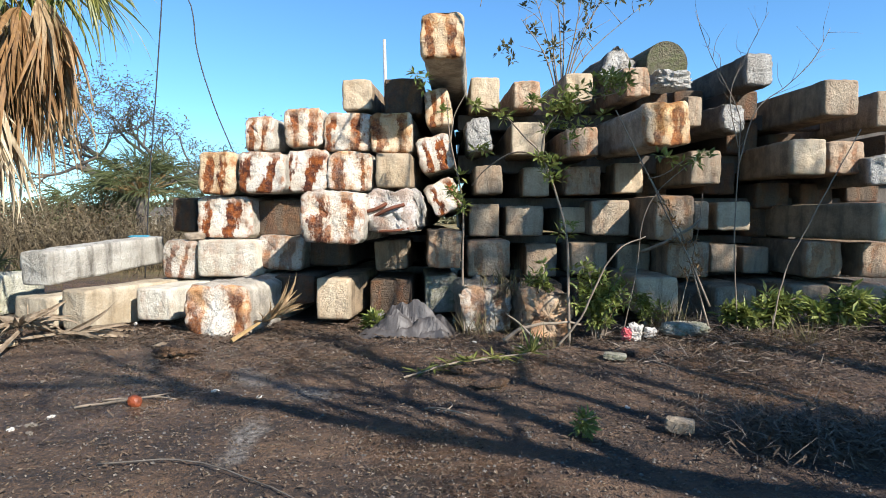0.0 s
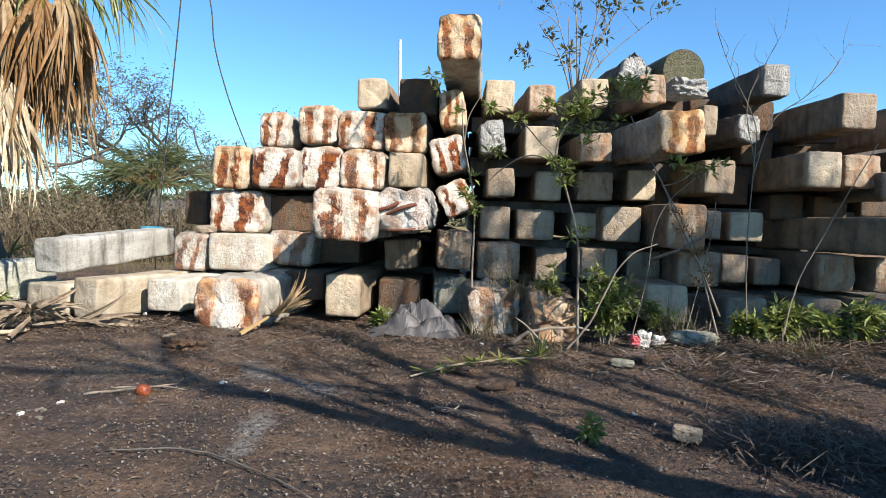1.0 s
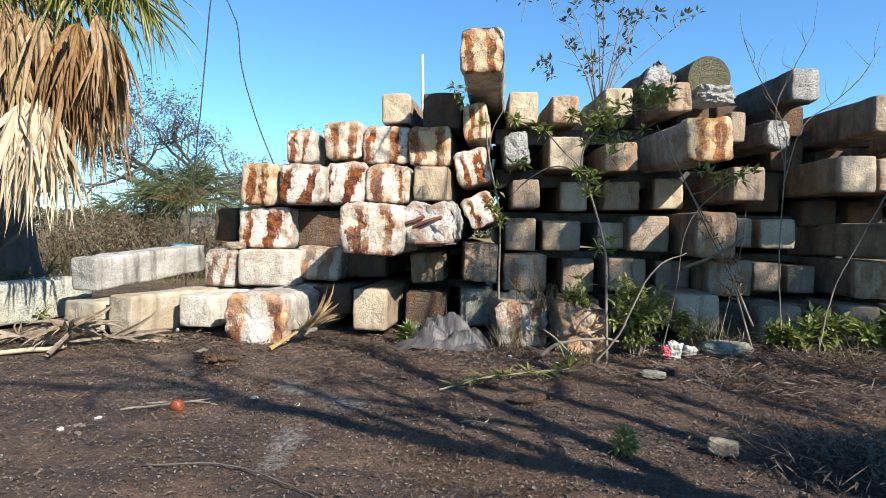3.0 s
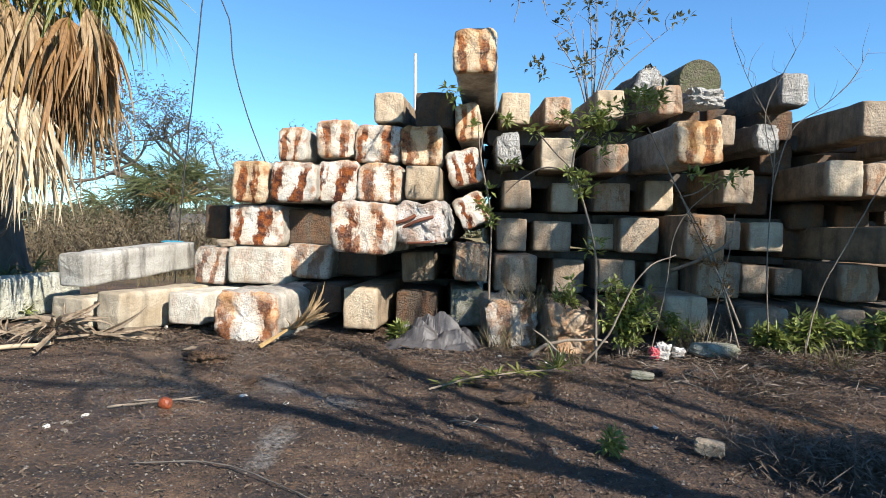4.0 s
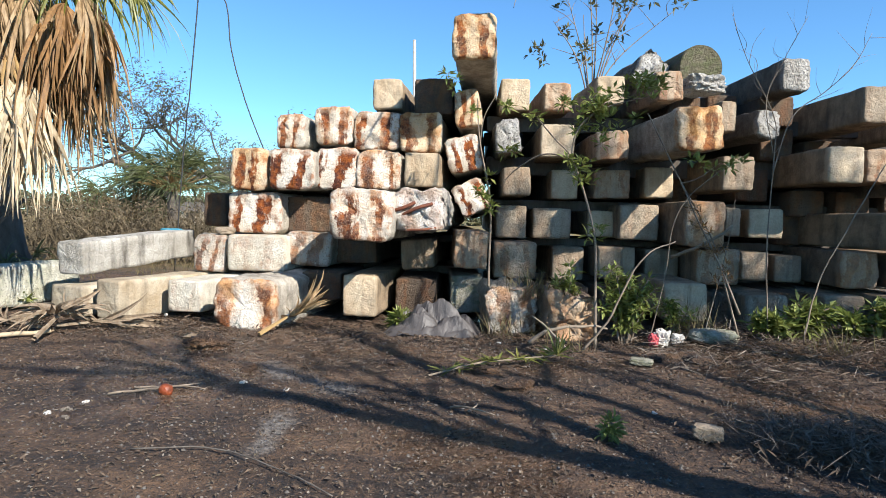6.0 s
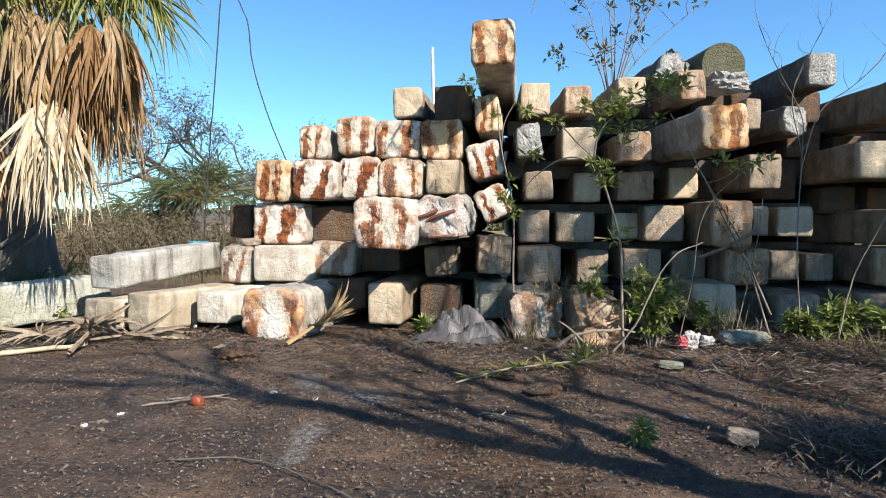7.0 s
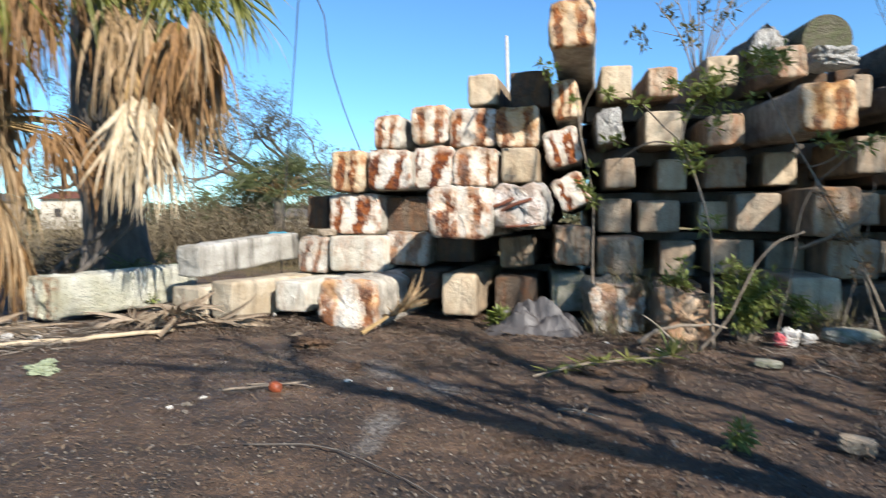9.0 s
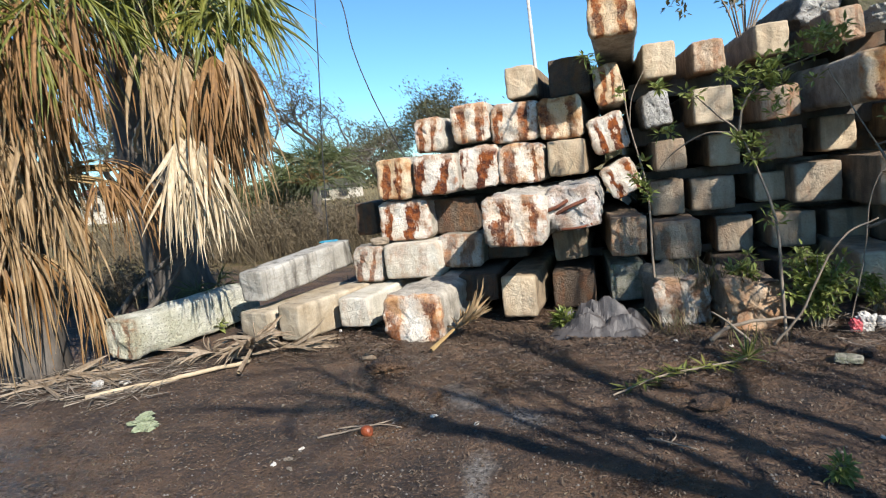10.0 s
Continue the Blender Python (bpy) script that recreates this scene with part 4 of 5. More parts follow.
def dry_vine(points, r, seed, label):
    """A thin bare vine with short forked twigs."""
    rng = random.Random(seed)
    ob = thing("bare_vine", pose(0, 0, 0), label, "vine", "bare vines")
    path = smooth(points, 7)
    n = len(path)
    vs, fs = tube(path, [r * (1 - 0.65 * i / (n - 1)) for i in range(n)], 6)
    part_mesh("stem", mesh_of("stem", vs, fs), TWIG, ob, smooth=True)
    for i in range(n * 2 // 5, n - 1, 2):
        d = (path[i + 1] - path[i]).normalized()
        d = (d + Vector((rng.gauss(0, 0.8), rng.gauss(0, 0.3), rng.gauss(0.3, 0.6)))).normalized()
        a = path[i]
        b = a + d * rng.uniform(0.08, 0.2)
        c = b + (d + Vector((rng.gauss(0, 0.5), 0, rng.gauss(0.2, 0.4)))).normalized() * rng.uniform(0.08, 0.25)
        tw = smooth([a, b, c], 3)
        vs, fs = tube(tw, [r * 0.45 * (1 - 0.7 * k / (len(tw) - 1)) for k in range(len(tw))], 5)
        part_mesh("twig", mesh_of("twig", vs, fs), TWIG, ob, smooth=True)


dry_vine([(2.9, 5.95, 0.15), (2.85, 5.95, 1.0), (2.9, 6.0, 1.9), (2.88, 6.0, 2.25), (2.62, 6.0, 2.75), (2.5, 6.05, 3.1)], 0.007, 1, "thin bare vine climbing before the stack")
dry_vine([(2.88, 5.98, 1.7), (3.05, 6.0, 2.25), (3.35, 6.0, 2.5), (3.6, 6.0, 2.75), (3.75, 6.0, 3.05)], 0.006, 2, "thin bare vine arching over the stack")
dry_vine([(2.88, 5.98, 1.9), (2.8, 6.0, 2.4), (2.95, 6.0, 2.8), (3.15, 6.0, 3.2)], 0.005, 3, "thin bare vine over the stack")


# ---- leaves and saplings ----
def leaf(h, p, go, length, width, rng):
    go = go.normalized()
    across = go.cross(Vector((rng.uniform(-0.5, 0.5), rng.uniform(-0.5, 0.5), 1)))
    across = across.normalized() if across.length > 0.05 else Vector((1, 0, 0))
    lift = across.cross(go) * width * 0.25
    m = p + go * length * 0.45
    h.add([p, m - across * width / 2 + lift, p + go * length, m + across * width / 2 + lift, m], [(0, 1, 4), (1, 2, 4), (4, 2, 3), (0, 4, 3)])


def sprig(h, p, rng, size=0.1, n=9, lean=Vector((0, -0.3, 0.2))):
    for i in range(n):
        d = Vector((rng.gauss(0, 1), rng.gauss(0, 1), rng.gauss(0, 0.7))).normalized() + lean
        leaf(h, p + d * 0.02, d, size * rng.uniform(0.6, 1.2), size * rng.uniform(0.28, 0.44), rng)


def sapling(name, stems, tufts, label, seed, size=0.1, bark=None, leafmat=None, dense=10):
    rng = random.Random(seed)
    ob = thing(name, pose(0, 0, 0), label, "sapling", "saplings")
    for pts, r0, r1 in stems:
        path = smooth(pts, 7)
        vs, fs = tube(path, [r0 + (r1 - r0) * i / (len(path) - 1) for i in range(len(path))], 6)
        part_mesh("stem", mesh_of("stem", vs, fs), bark or TWIG, ob, smooth=True)
    h = Heap()
    for (x, y, z), spread, count in tufts:
        for i in range(count):
            p = Vector((x + rng.gauss(0, spread), y + rng.gauss(0, spread * 0.6), z + rng.gauss(0, spread * 0.7)))
            sprig(h, p, rng, size, dense)
    if h.v:
        part_mesh("foliage", h.mesh("foliage"), leafmat or LEAF, ob, "narrow green leaves")


sapling("sapling", [
    ([(1.20, 5.72, 0.0), (1.19, 5.75, 0.5), (1.18, 5.8, 1.02), (1.09, 5.9, 1.45), (0.96, 6.0, 1.83), (0.80, 6.0, 2.0), (0.62, 6.0, 2.2)], 0.015, 0.006),
    ([(0.96, 6.0, 1.83), (1.02, 6.0, 2.1), (1.25, 6.0, 2.3), (1.72, 6.1, 2.45)], 0.012, 0.004),
    ([(0.96, 6.0, 1.83), (0.7, 6.1, 1.86), (0.45, 6.3, 1.72), (0.30, 6.4, 1.55)], 0.010, 0.004)],
    [((1.03, 6.0, 2.16), 0.13, 12), ((1.25, 6.0, 2.32), 0.12, 12), ((1.55, 6.05, 2.50), 0.12, 13), ((1.72, 6.1, 2.6), 0.09, 8), ((0.66, 6.0, 2.24), 0.06, 3), ((0.36, 6.1, 2.34), 0.06, 4),
     ((1.0, 6.0, 1.75), 0.09, 11), ((1.08, 5.9, 1.55), 0.05, 2), ((1.14, 5.8, 1.05), 0.06, 4), ((0.42, 6.35, 1.9), 0.05, 3), ((0.9, 6.0, 2.32), 0.08, 4), ((1.4, 6.0, 2.2), 0.08, 4), ((1.3, 5.8, 0.75), 0.06, 2), ((0.95, 5.8, 0.75), 0.06, 3)],
    "slender sapling with green compound leaves before the stack", 21)
sapling("sapling", [
    ([(0.22, 6.25, 0.0), (0.21, 6.5, 0.63), (0.21, 6.6, 1.37), (0.08, 6.6, 2.04), (0.04, 6.6, 2.5)], 0.014, 0.006),
    ([(0.08, 6.6, 2.0), (0.12, 6.6, 2.3), (0.25, 6.6, 2.55)], 0.006, 0.003)],
    [((0.15, 6.45, 1.47), 0.07, 6), ((0.22, 6.5, 1.3), 0.04, 3), ((-0.2, 6.7, 2.72), 0.07, 4), ((0.0, 6.6, 2.35), 0.04, 2)],
    "thin pale sapling with few leaf tufts before the stack", 22)
sapling("sapling", [
    ([(2.63, 5.95, 0.1), (2.45, 6.0, 0.75), (2.33, 6.0, 1.1), (2.07, 6.1, 1.6), (1.74, 6.2, 2.3)], 0.010, 0.005),
    ([(2.05, 6.1, 1.6), (2.2, 6.05, 1.65), (2.39, 6.0, 1.8)], 0.007, 0.003)],
    [((2.40, 6.0, 1.78), 0.08, 6), ((2.25, 6.05, 1.86), 0.05, 2)],
    "leaning bare vine stem with one green tuft", 23)
sapling("dry_vine", [([(2.6, 5.9, 0.35), (2.4, 5.9, 0.8), (2.2, 6.0, 1.25), (2.05, 6.05, 1.6)], 0.012, 0.006)],
        [((2.42, 5.95, 0.72), 0.06, 9), ((2.34, 5.95, 0.95), 0.05, 9), ((2.25, 6.0, 1.15), 0.04, 6), ((2.15, 6.0, 1.35), 0.03, 4)],
        "withered brown vine with dead leaves", 24, 0.06, None, DRYBROWN, 8)
rs = random.Random(31)
tall, tufts_tall = [([(1.75, 8.8, 0.0), (1.72, 8.8, 1.6), (1.70, 8.8, 2.9)], 0.03, 0.02)], []
for i, (dx, dz) in enumerate([(-0.62, 1.05), (-0.35, 1.5), (-0.12, 2.3), (0.05, 1.9), (0.28, 1.7), (0.55, 1.45), (0.80, 1.75), (1.15, 1.35), (-0.18, 1.2)]):
    y0 = 8.8 + rs.uniform(-0.25, 0.25)
    a, b, c = Vector((1.70, 8.8, 2.6 + rs.uniform(0, 0.5))), Vector((1.70 + dx * 0.35, y0, 2.9 + dz * 0.5)), Vector((1.70 + dx, y0, 2.9 + dz))
    b.x += rs.gauss(0, 0.05)
    tall.append(([a, b, c], 0.013, 0.004))
    for k in range(5):
        u = rs.uniform(0.35, 1.0)
        p = a.lerp(b, u * 2) if u < 0.5 else b.lerp(c, u * 2 - 1)
        q = p + Vector((rs.gauss(0, 0.18), rs.gauss(0, 0.1), rs.uniform(0.1, 0.32)))
        tall.append(([p, (p + q) / 2 + Vector((rs.gauss(0, 0.03), 0, 0)), q], 0.006, 0.002))
        if rs.random() < 0.45:
            tufts_tall.append((tuple(q), 0.07, 2))
tufts_tall += [((1.02, 8.8, 3.55), 0.10, 6), ((1.30, 8.8, 3.85), 0.08, 4), ((2.35, 8.8, 4.25), 0.10, 5), ((2.85, 8.8, 4.25), 0.08, 3)]
sapling("sapling", tall, tufts_tall, "tall thin young tree with sparse leaves behind the stack", 25, 0.12, None, OAKLEAF, 7)


def shrub(x, y, z, w, h, n, label, seed, size=0.1, mat=None, category="shrub"):
    rng = random.Random(seed)
    ob = thing("shrub", pose(x, y, z), label, category, "weeds")
    hs, hl = Heap(), Heap()
    for i in range(n):
        a, r = rng.uniform(0, 6.283), rng.uniform(0.1, 1) * w
        tip = Vector((math.cos(a) * r, math.sin(a) * r * 0.6, h * rng.uniform(0.45, 1.0) * (1 - 0.4 * r / w)))
        path = smooth([Vector((math.cos(a) * r * 0.2, math.sin(a) * r * 0.2, -0.05)), tip * 0.5 + Vector((0, 0, 0.08)), tip], 4)
        hs.add(*tube(path, [0.006] * len(path), 4))
        for k in range(2, len(path)):
            sprig(hl, path[k], rng, size, 5, Vector((0, -0.2, 0.1)))
    part_mesh("stem", hs.mesh("stem"), TWIG, ob)
    part_mesh("foliage", hl.mesh("foliage"), mat or LEAF, ob)


shrub(1.55, 6.05, 0.05, 0.36, 0.85, 40, "bushy yellow-green fern-leaved weed at the stack's foot", 41, 0.10)
shrub(2.12, 6.3, 0.08, 0.25, 0.4, 10, "low green weed in litter", 42, 0.08)
shrub(1.0, 6.35, 0.3, 0.15, 0.45, 7, "small green weed among broken chunks", 43, 0.1)
for i, (sx, sy, sw, sh, sn) in enumerate([(2.95, 6.0, 0.25, 0.28, 9), (3.3, 5.95, 0.3, 0.40, 13), (3.65, 5.9, 0.25, 0.26, 9), (3.95, 5.8, 0.3, 0.48, 12), (4.35, 5.7, 0.3, 0.36, 11), (4.7, 5.6, 0.3, 0.50, 11), (4.1, 5.2, 0.18, 0.25, 8), (-0.72, 6.3, 0.14, 0.16, 8), (-5.3, 6.9, 0.3, 0.3, 10)]):
    shrub(sx, sy, rise(sx, sy), sw, sh, sn, "broad-leaved green weed on the littered bank", 44 + i, 0.14)
shrub(0.81, 3.39, rise(0.81, 3.39), 0.05, 0.11, 3, "tiny green weed in the mud", 60, 0.07)


def low_palm(x, y, z, n, reach, label, seed, blade=0.6, stem=False):
    rng = random.Random(seed)
    ob = thing("palmetto", pose(x, y, z), label, "palmetto", "palmettos")
    for i in range(n):
        a = rng.uniform(0, 6.283)
        e = rng.uniform(0.1, 1.3)
        hub = Vector((math.cos(a) * math.cos(e), math.sin(a) * math.cos(e), math.sin(e))) * reach * rng.uniform(0.7, 1.1)
        if i == 0 and stem:
            vs, fs = tube([(0.05, 0.0, -z - 0.1), (0.0, 0.0, -z / 2), (0, 0, 0.1)], [0.19, 0.15, 0.14], 10)
            part_mesh("trunk", mesh_of("trunk", vs, fs), BARK, ob, smooth=True)
        add_frond(ob, "green_frond", PALMETTO, (0, 0, -0.05), hub, blade * rng.uniform(0.8, 1.1), 20, 110, rng.uniform(0.25, 0.55), rng, 0.06, 0.03)


low_palm(-5.6, 7.3, 0.15, 9, 0.5, "small dark green palmetto under the palm", 71, 0.5)


def branch_lying():
    ob = thing("fallen_branch", pose(0, 0, 0), "fallen yellow-green leafy branch on the mud", "branch")
    rng = random.Random(5)
    path = smooth([on(-0.3, 4.55, 0.02), on(0.05, 4.8, 0.06), on(0.35, 4.92, 0.05), on(0.75, 5.1, 0.07)], 6)
    vs, fs = tube(path, [0.008] * len(path), 6)
    part_mesh("stem", mesh_of("stem", vs, fs), TWIG, ob)
    h = Heap()
    for p in path[2:]:
        for k in range(4):
            leaf(h, p, Vector((rng.gauss(0, 1), rng.gauss(0, 1), rng.uniform(-0.2, 0.5))), rng.uniform(0.1, 0.2), 0.025, rng)
    for k in range(26):
        leaf(h, path[-1], Vector((rng.gauss(0, 1), rng.gauss(0, 0.7), rng.uniform(0, 1.2))), rng.uniform(0.12, 0.28), 0.022, rng)
    part_mesh("foliage", h.mesh("foliage"), YELLOWLEAF, ob)


branch_lying()


def dry_grass():
    rng = random.Random(8)
    for x, y, z, n, s in [(0.62, 6.35, 0.45, 60, 0.35), (0.35, 6.0, 0.05, 40, 0.35), (0.85, 6.2, 0.4, 40, 0.25), (2.3, 6.1, 0.1, 40, 0.4), (0.9, 5.6, 0.0, 30, 0.3), (3.2, 5.4, 0.1, 40, 0.3)]:
        h = Heap()
        for i in range(n):
            p = Vector((rng.gauss(0, 0.12), rng.gauss(0, 0.08), -0.03))
            leaf(h, p, Vector((rng.gauss(0, 0.5), rng.gauss(0, 0.4), 1)), s * rng.uniform(0.5, 1.2), 0.010, rng)
        ob = part_mesh("grass_tuft", h.mesh("grass_tuft"), DRYGRASS)
        ob.location = (x, y, z)
        tagged(ob, "tuft of dry brown grass at the stack's foot", "grass", "dry grass tufts")


dry_grass()


# ---- litter on the ground ----
def litter(name, label, material, count, area, long, wide, seed, up=0.01, flat=0.25):
    rng = random.Random(seed)
    h = Heap()
    for i in range(count):
        x, y = area(rng)
        p = Vector((x, y, rise(x, y) + rng.uniform(0.2, 1) * up))
        a = rng.uniform(0, 6.283)
        leaf(h, p, Vector((math.cos(a), math.sin(a), rng.gauss(0, flat))), long * rng.uniform(0.4, 1.3), wide * rng.uniform(0.5, 1.3), rng)
    ob = part_mesh(name, h.mesh(name), material)
    tagged(ob, label, "litter", kind="stuff")


litter("leaf_litter", "dead brown leaves and chips strewn on mud", LITTER, 3600, lambda r: (r.uniform(-6, 5), 1.6 + 5.0 * r.random()), 0.045, 0.02, 1, 0.012)
litter("leaf_litter", "thick dead leaves and stalks on the bank", LITTER, 5200, lambda r: (2.0 + 3.4 * r.random(), r.triangular(4.1, 6.9, 6.0)), 0.12, 0.010, 2, 0.07)
litter("leaf_litter", "pale dry stalks strewn on the bank", STRAWGREY, 900, lambda r: (1.5 + 3.6 * r.random(), r.triangular(4.3, 6.6, 5.9)), 0.22, 0.009, 3, 0.1)
litter("twig_heap", "heap of grey twigs and dead grass", BARK, 1100, lambda r: (r.gauss(2.15, 0.34), r.gauss(3.35, 0.2)), 0.17, 0.006, 4, 0.16, 0.5)
litter("twig_heap", "dark dead leaves under the twig heap", LITTER, 1500, lambda r: (r.gauss(2.2, 0.36), r.gauss(3.35, 0.22)), 0.09, 0.014, 5, 0.11, 0.5)
litter("leaf_litter", "grey dead stalks under the palm", STRAWGREY, 900, lambda r: (r.uniform(-6.9, -4.6), r.uniform(4.6, 5.7)), 0.32, 0.016, 6, 0.05, 0.1)
litter("leaf_litter", "dead leaves along the foot of the stack", LITTER, 2200, lambda r: (r.uniform(-4.8, 2.4), r.triangular(5.4, 6.9, 6.3)), 0.10, 0.02, 7, 0.03)
litter("leaf_litter", "pale chips of wood and shell in the mud", CHIP, 1500, lambda r: (r.uniform(-6, 4.5), 1.6 + 4.6 * r.random()), 0.022, 0.014, 8, 0.006)
litter("leaf_litter", "dry scrub grass beyond the stack", DRYGRASS, 9000, lambda r: (r.uniform(-24, -2.5), r.uniform(9, 24)), 0.35, 0.012, 9, 0.05, 2.0)

litter("mulch", "brown wood mulch and grit on mud", LITTER, 12000, lambda r: (r.uniform(-5.5, 4.2), 1.7 + 4.6 * r.random()), 0.034, 0.014, 11, 0.014, 0.6)
litter("mulch", "orange-brown wood chips on mud", BRUSH, 3500, lambda r: (r.uniform(-5.5, 4.2), 1.7 + 4.6 * r.random()), 0.03, 0.010, 12, 0.010, 0.4)
litter("mulch", "pale grit and shell chips on mud", CHIP, 5200, lambda r: (r.gauss(-0.4, 1.8), 1.8 + 4.2 * r.random()), 0.018, 0.013, 13, 0.010, 0.5)


def pebbles():
    rng = random.Random(3)
    h = Heap()
    for i in range(2600):
        x, y, s = rng.uniform(-6, 5), 1.5 + 5 * rng.random() ** 0.9, rng.uniform(0.004, 0.015)
        z = rise(x, y)
        vs = [Vector((x + s * math.cos(k * 1.2566 + i), y + s * math.sin(k * 1.2566 + i) * 0.8, z)) for k in range(5)] + [Vector((x, y, z + s * 0.8))]
        h.add(vs, [(k, (k + 1) % 5, 5) for k in range(5)])
    ob = part_mesh("gravel", h.mesh("gravel"), CHIPGREY)
    tagged(ob, "small grey gravel in the mud", "gravel", kind="stuff")


pebbles()


# ---- trees ----
def grow(hb, hl, p, d, length, r, level, rng, leaves, size, bend=0.25, thin=0.62):
    steps = 4
    path, rad = [p], [r]
    for s in range(steps):
        d = (d + Vector((rng.gauss(0, bend), rng.gauss(0, bend), rng.gauss(0, bend * 0.7) + 0.05)) * 0.6).normalized()
        p = p + d * length / steps
        path.append(p)
        rad.append(r * (1 - (s + 1) / steps * (1 - thin)))
        if level > 0 and s >= 1:
            for k in range(1 if s < steps - 1 else 2):
                side = Vector((rng.gauss(0, 1), rng.gauss(0, 1), rng.gauss(0.15, 0.6))).normalized()
                grow(hb, hl, p, (d * 0.55 + side * 0.8).normalized(), length * rng.uniform(0.55, 0.8), rad[-1] * 0.68, level - 1, rng, leaves, size, bend, thin)
    hb.add(*tube(path, rad, 8 if level > 2 else 5, False))
    if level == 0 and leaves:
        for k in range(leaves):
            q = path[rng.randrange(1, steps + 1)] + Vector((rng.gauss(0, 1), rng.gauss(0, 1), rng.gauss(0, 1))) * size * 0.9
            leaf(hl, q, Vector((rng.gauss(0, 1), rng.gauss(0, 1), rng.gauss(0, 0.6))), size * rng.uniform(0.6, 1.3), size * 0.45, rng)


def tree(name, x, y, height, r, levels, leaves, size, seed, label, lean=(0, 0), bark=None, leafmat=None, trunk=0.35, bend=0.25):
    rng = random.Random(seed)
    ob = thing(name, pose(x, y, 0), label, "tree", "trees")
    hb, hl = Heap(), Heap()
    grow(hb, hl, Vector((0, 0, -0.15)), Vector((lean[0], lean[1], 1)).normalized(), height * trunk, r, levels, rng, leaves, size, bend)
    part_mesh("trunk", hb.mesh("trunk"), bark or BARK, ob, smooth=True)
    if hl.v:
        part_mesh("crown", hl.mesh("crown"), leafmat or OAKLEAF, ob, "sparse small leaves")


tree("oak_tree", -12.9, 22.0, 9.4, 0.30, 5, 9, 0.13, 3, "gnarled oak with sparse grey-green leaves", (0.3, 0), trunk=0.36, bend=0.42)
tree("oak_tree", -18.0, 23.0, 10.0, 0.33, 5, 11, 0.14, 5, "gnarled oak with sparse grey-green leaves", (0.1, 0), trunk=0.34, bend=0.4)
tree("bare_tree", -8.2, 36.0, 9.0, 0.25, 5, 7, 0.2, 7, "nearly leafless tree far behind the stack", trunk=0.32, bend=0.32)
tree("bare_tree", -13.0, 38.0, 8.0, 0.25, 5, 7, 0.2, 11, "nearly leafless tree far behind the stack", trunk=0.32, bend=0.32)
tree("bare_tree", -7.3, 36.0, 10.5, 0.3, 5, 8, 0.2, 13, "grey nearly leafless tree far behind the stack", trunk=0.30, bend=0.34)
low_palm(-7.9, 16.0, 1.75, 64, 1.05, "dark green palmetto crown behind the scrub", 72, 1.0, True)
low_palm(-9.4, 16.5, 0.9, 50, 1.1, "dark green palmetto in the scrub", 73, 1.0)
low_palm(-10.2, 30.0, 2.2, 22, 0.7, "round dark palm crown far behind the stack", 74, 0.7, True)


def brush(x, y, w, h, n, label, seed):
    rng = random.Random(seed)
    hp = Heap()
    for i in range(n):
        p = Vector((x + rng.gauss(0, w), y + rng.gauss(0, w * 0.5), 0))
        d = Vector((rng.gauss(0, 0.35), rng.gauss(0, 0.35), 1)).normalized() * h * rng.uniform(0.4, 1.1)
        path = smooth([p, p + d * 0.5 + Vector((rng.gauss(0, 0.05), rng.gauss(0, 0.05), 0)), p + d], 3)
        hp.add(*tube(path, [0.008, 0.008, 0.007, 0.006, 0.005, 0.004, 0.003][:len(path)], 3, False))
        for k in range(3):
            leaf(hp, path[-1 - k], Vector((rng.gauss(0, 1), rng.gauss(0, 1), 0.5)), 0.12, 0.04, rng)
    ob = part_mesh("dry_brush", hp.mesh("dry_brush"), BRUSH)
    tagged(ob, label, "brush", kind="stuff")


for i, (bx, by, bw, bh, bn) in enumerate([(-7.6, 14.0, 0.9, 1.5, 500), (-9.3, 14.5, 1.0, 1.7, 500), (-6.3, 14.5, 0.6, 1.1, 300), (-11.5, 15.0, 1.0, 1.4, 300), (-14.0, 16.0, 1.2, 1.5, 300), (-9.5, 19.0, 1.5, 1.4, 300), (-17.0, 18.0, 1.5, 1.6, 300), (-12.0, 26.0, 2.5, 1.2, 400), (-8.0, 34.0, 3.0, 1.2, 400), (-9.0, 9.5, 0.9, 0.8, 400), (-11.5, 8.5, 1.2, 0.9, 400)]):
    brush(bx, by, bw, bh, bn, "dry brown thicket behind the stack", 90 + i)

# trees standing beside and behind the viewer, whose shade falls on the stack and the mud
def shade_tree(x, y, crown, wide, n, leaves, r, seed, label, lean=(0.0, 0.0)):
    rng = random.Random(seed)
    ob = thing("shade_tree", pose(x, y, 0), label, "tree", "shade trees")
    hb, hl = Heap(), Heap()
    path = smooth([Vector((0, 0, -0.15)), Vector((lean[0] * 0.4 + 0.06, lean[1] * 0.4, crown * 0.45)), Vector((lean[0], lean[1], crown))], 8)
    hb.add(*tube(path, [r * (1 - 0.45 * i / (len(path) - 1)) for i in range(len(path))], 10, False))
    for i in range(n):
        a = rng.uniform(0, 6.283)
        p = path[-1 - (i % 2)]
        grow(hb, hl, p, Vector((math.cos(a), math.sin(a), rng.uniform(-0.1, 0.3))).normalized(), wide * rng.uniform(0.5, 0.9), r * 0.4, 2, rng, leaves, 0.17, 0.3)
    part_mesh("trunk", hb.mesh("trunk"), BARK, ob, smooth=True)
    if hl.v:
        part_mesh("crown", hl.mesh("crown"), OAKLEAF, ob, "sparse small leaves")


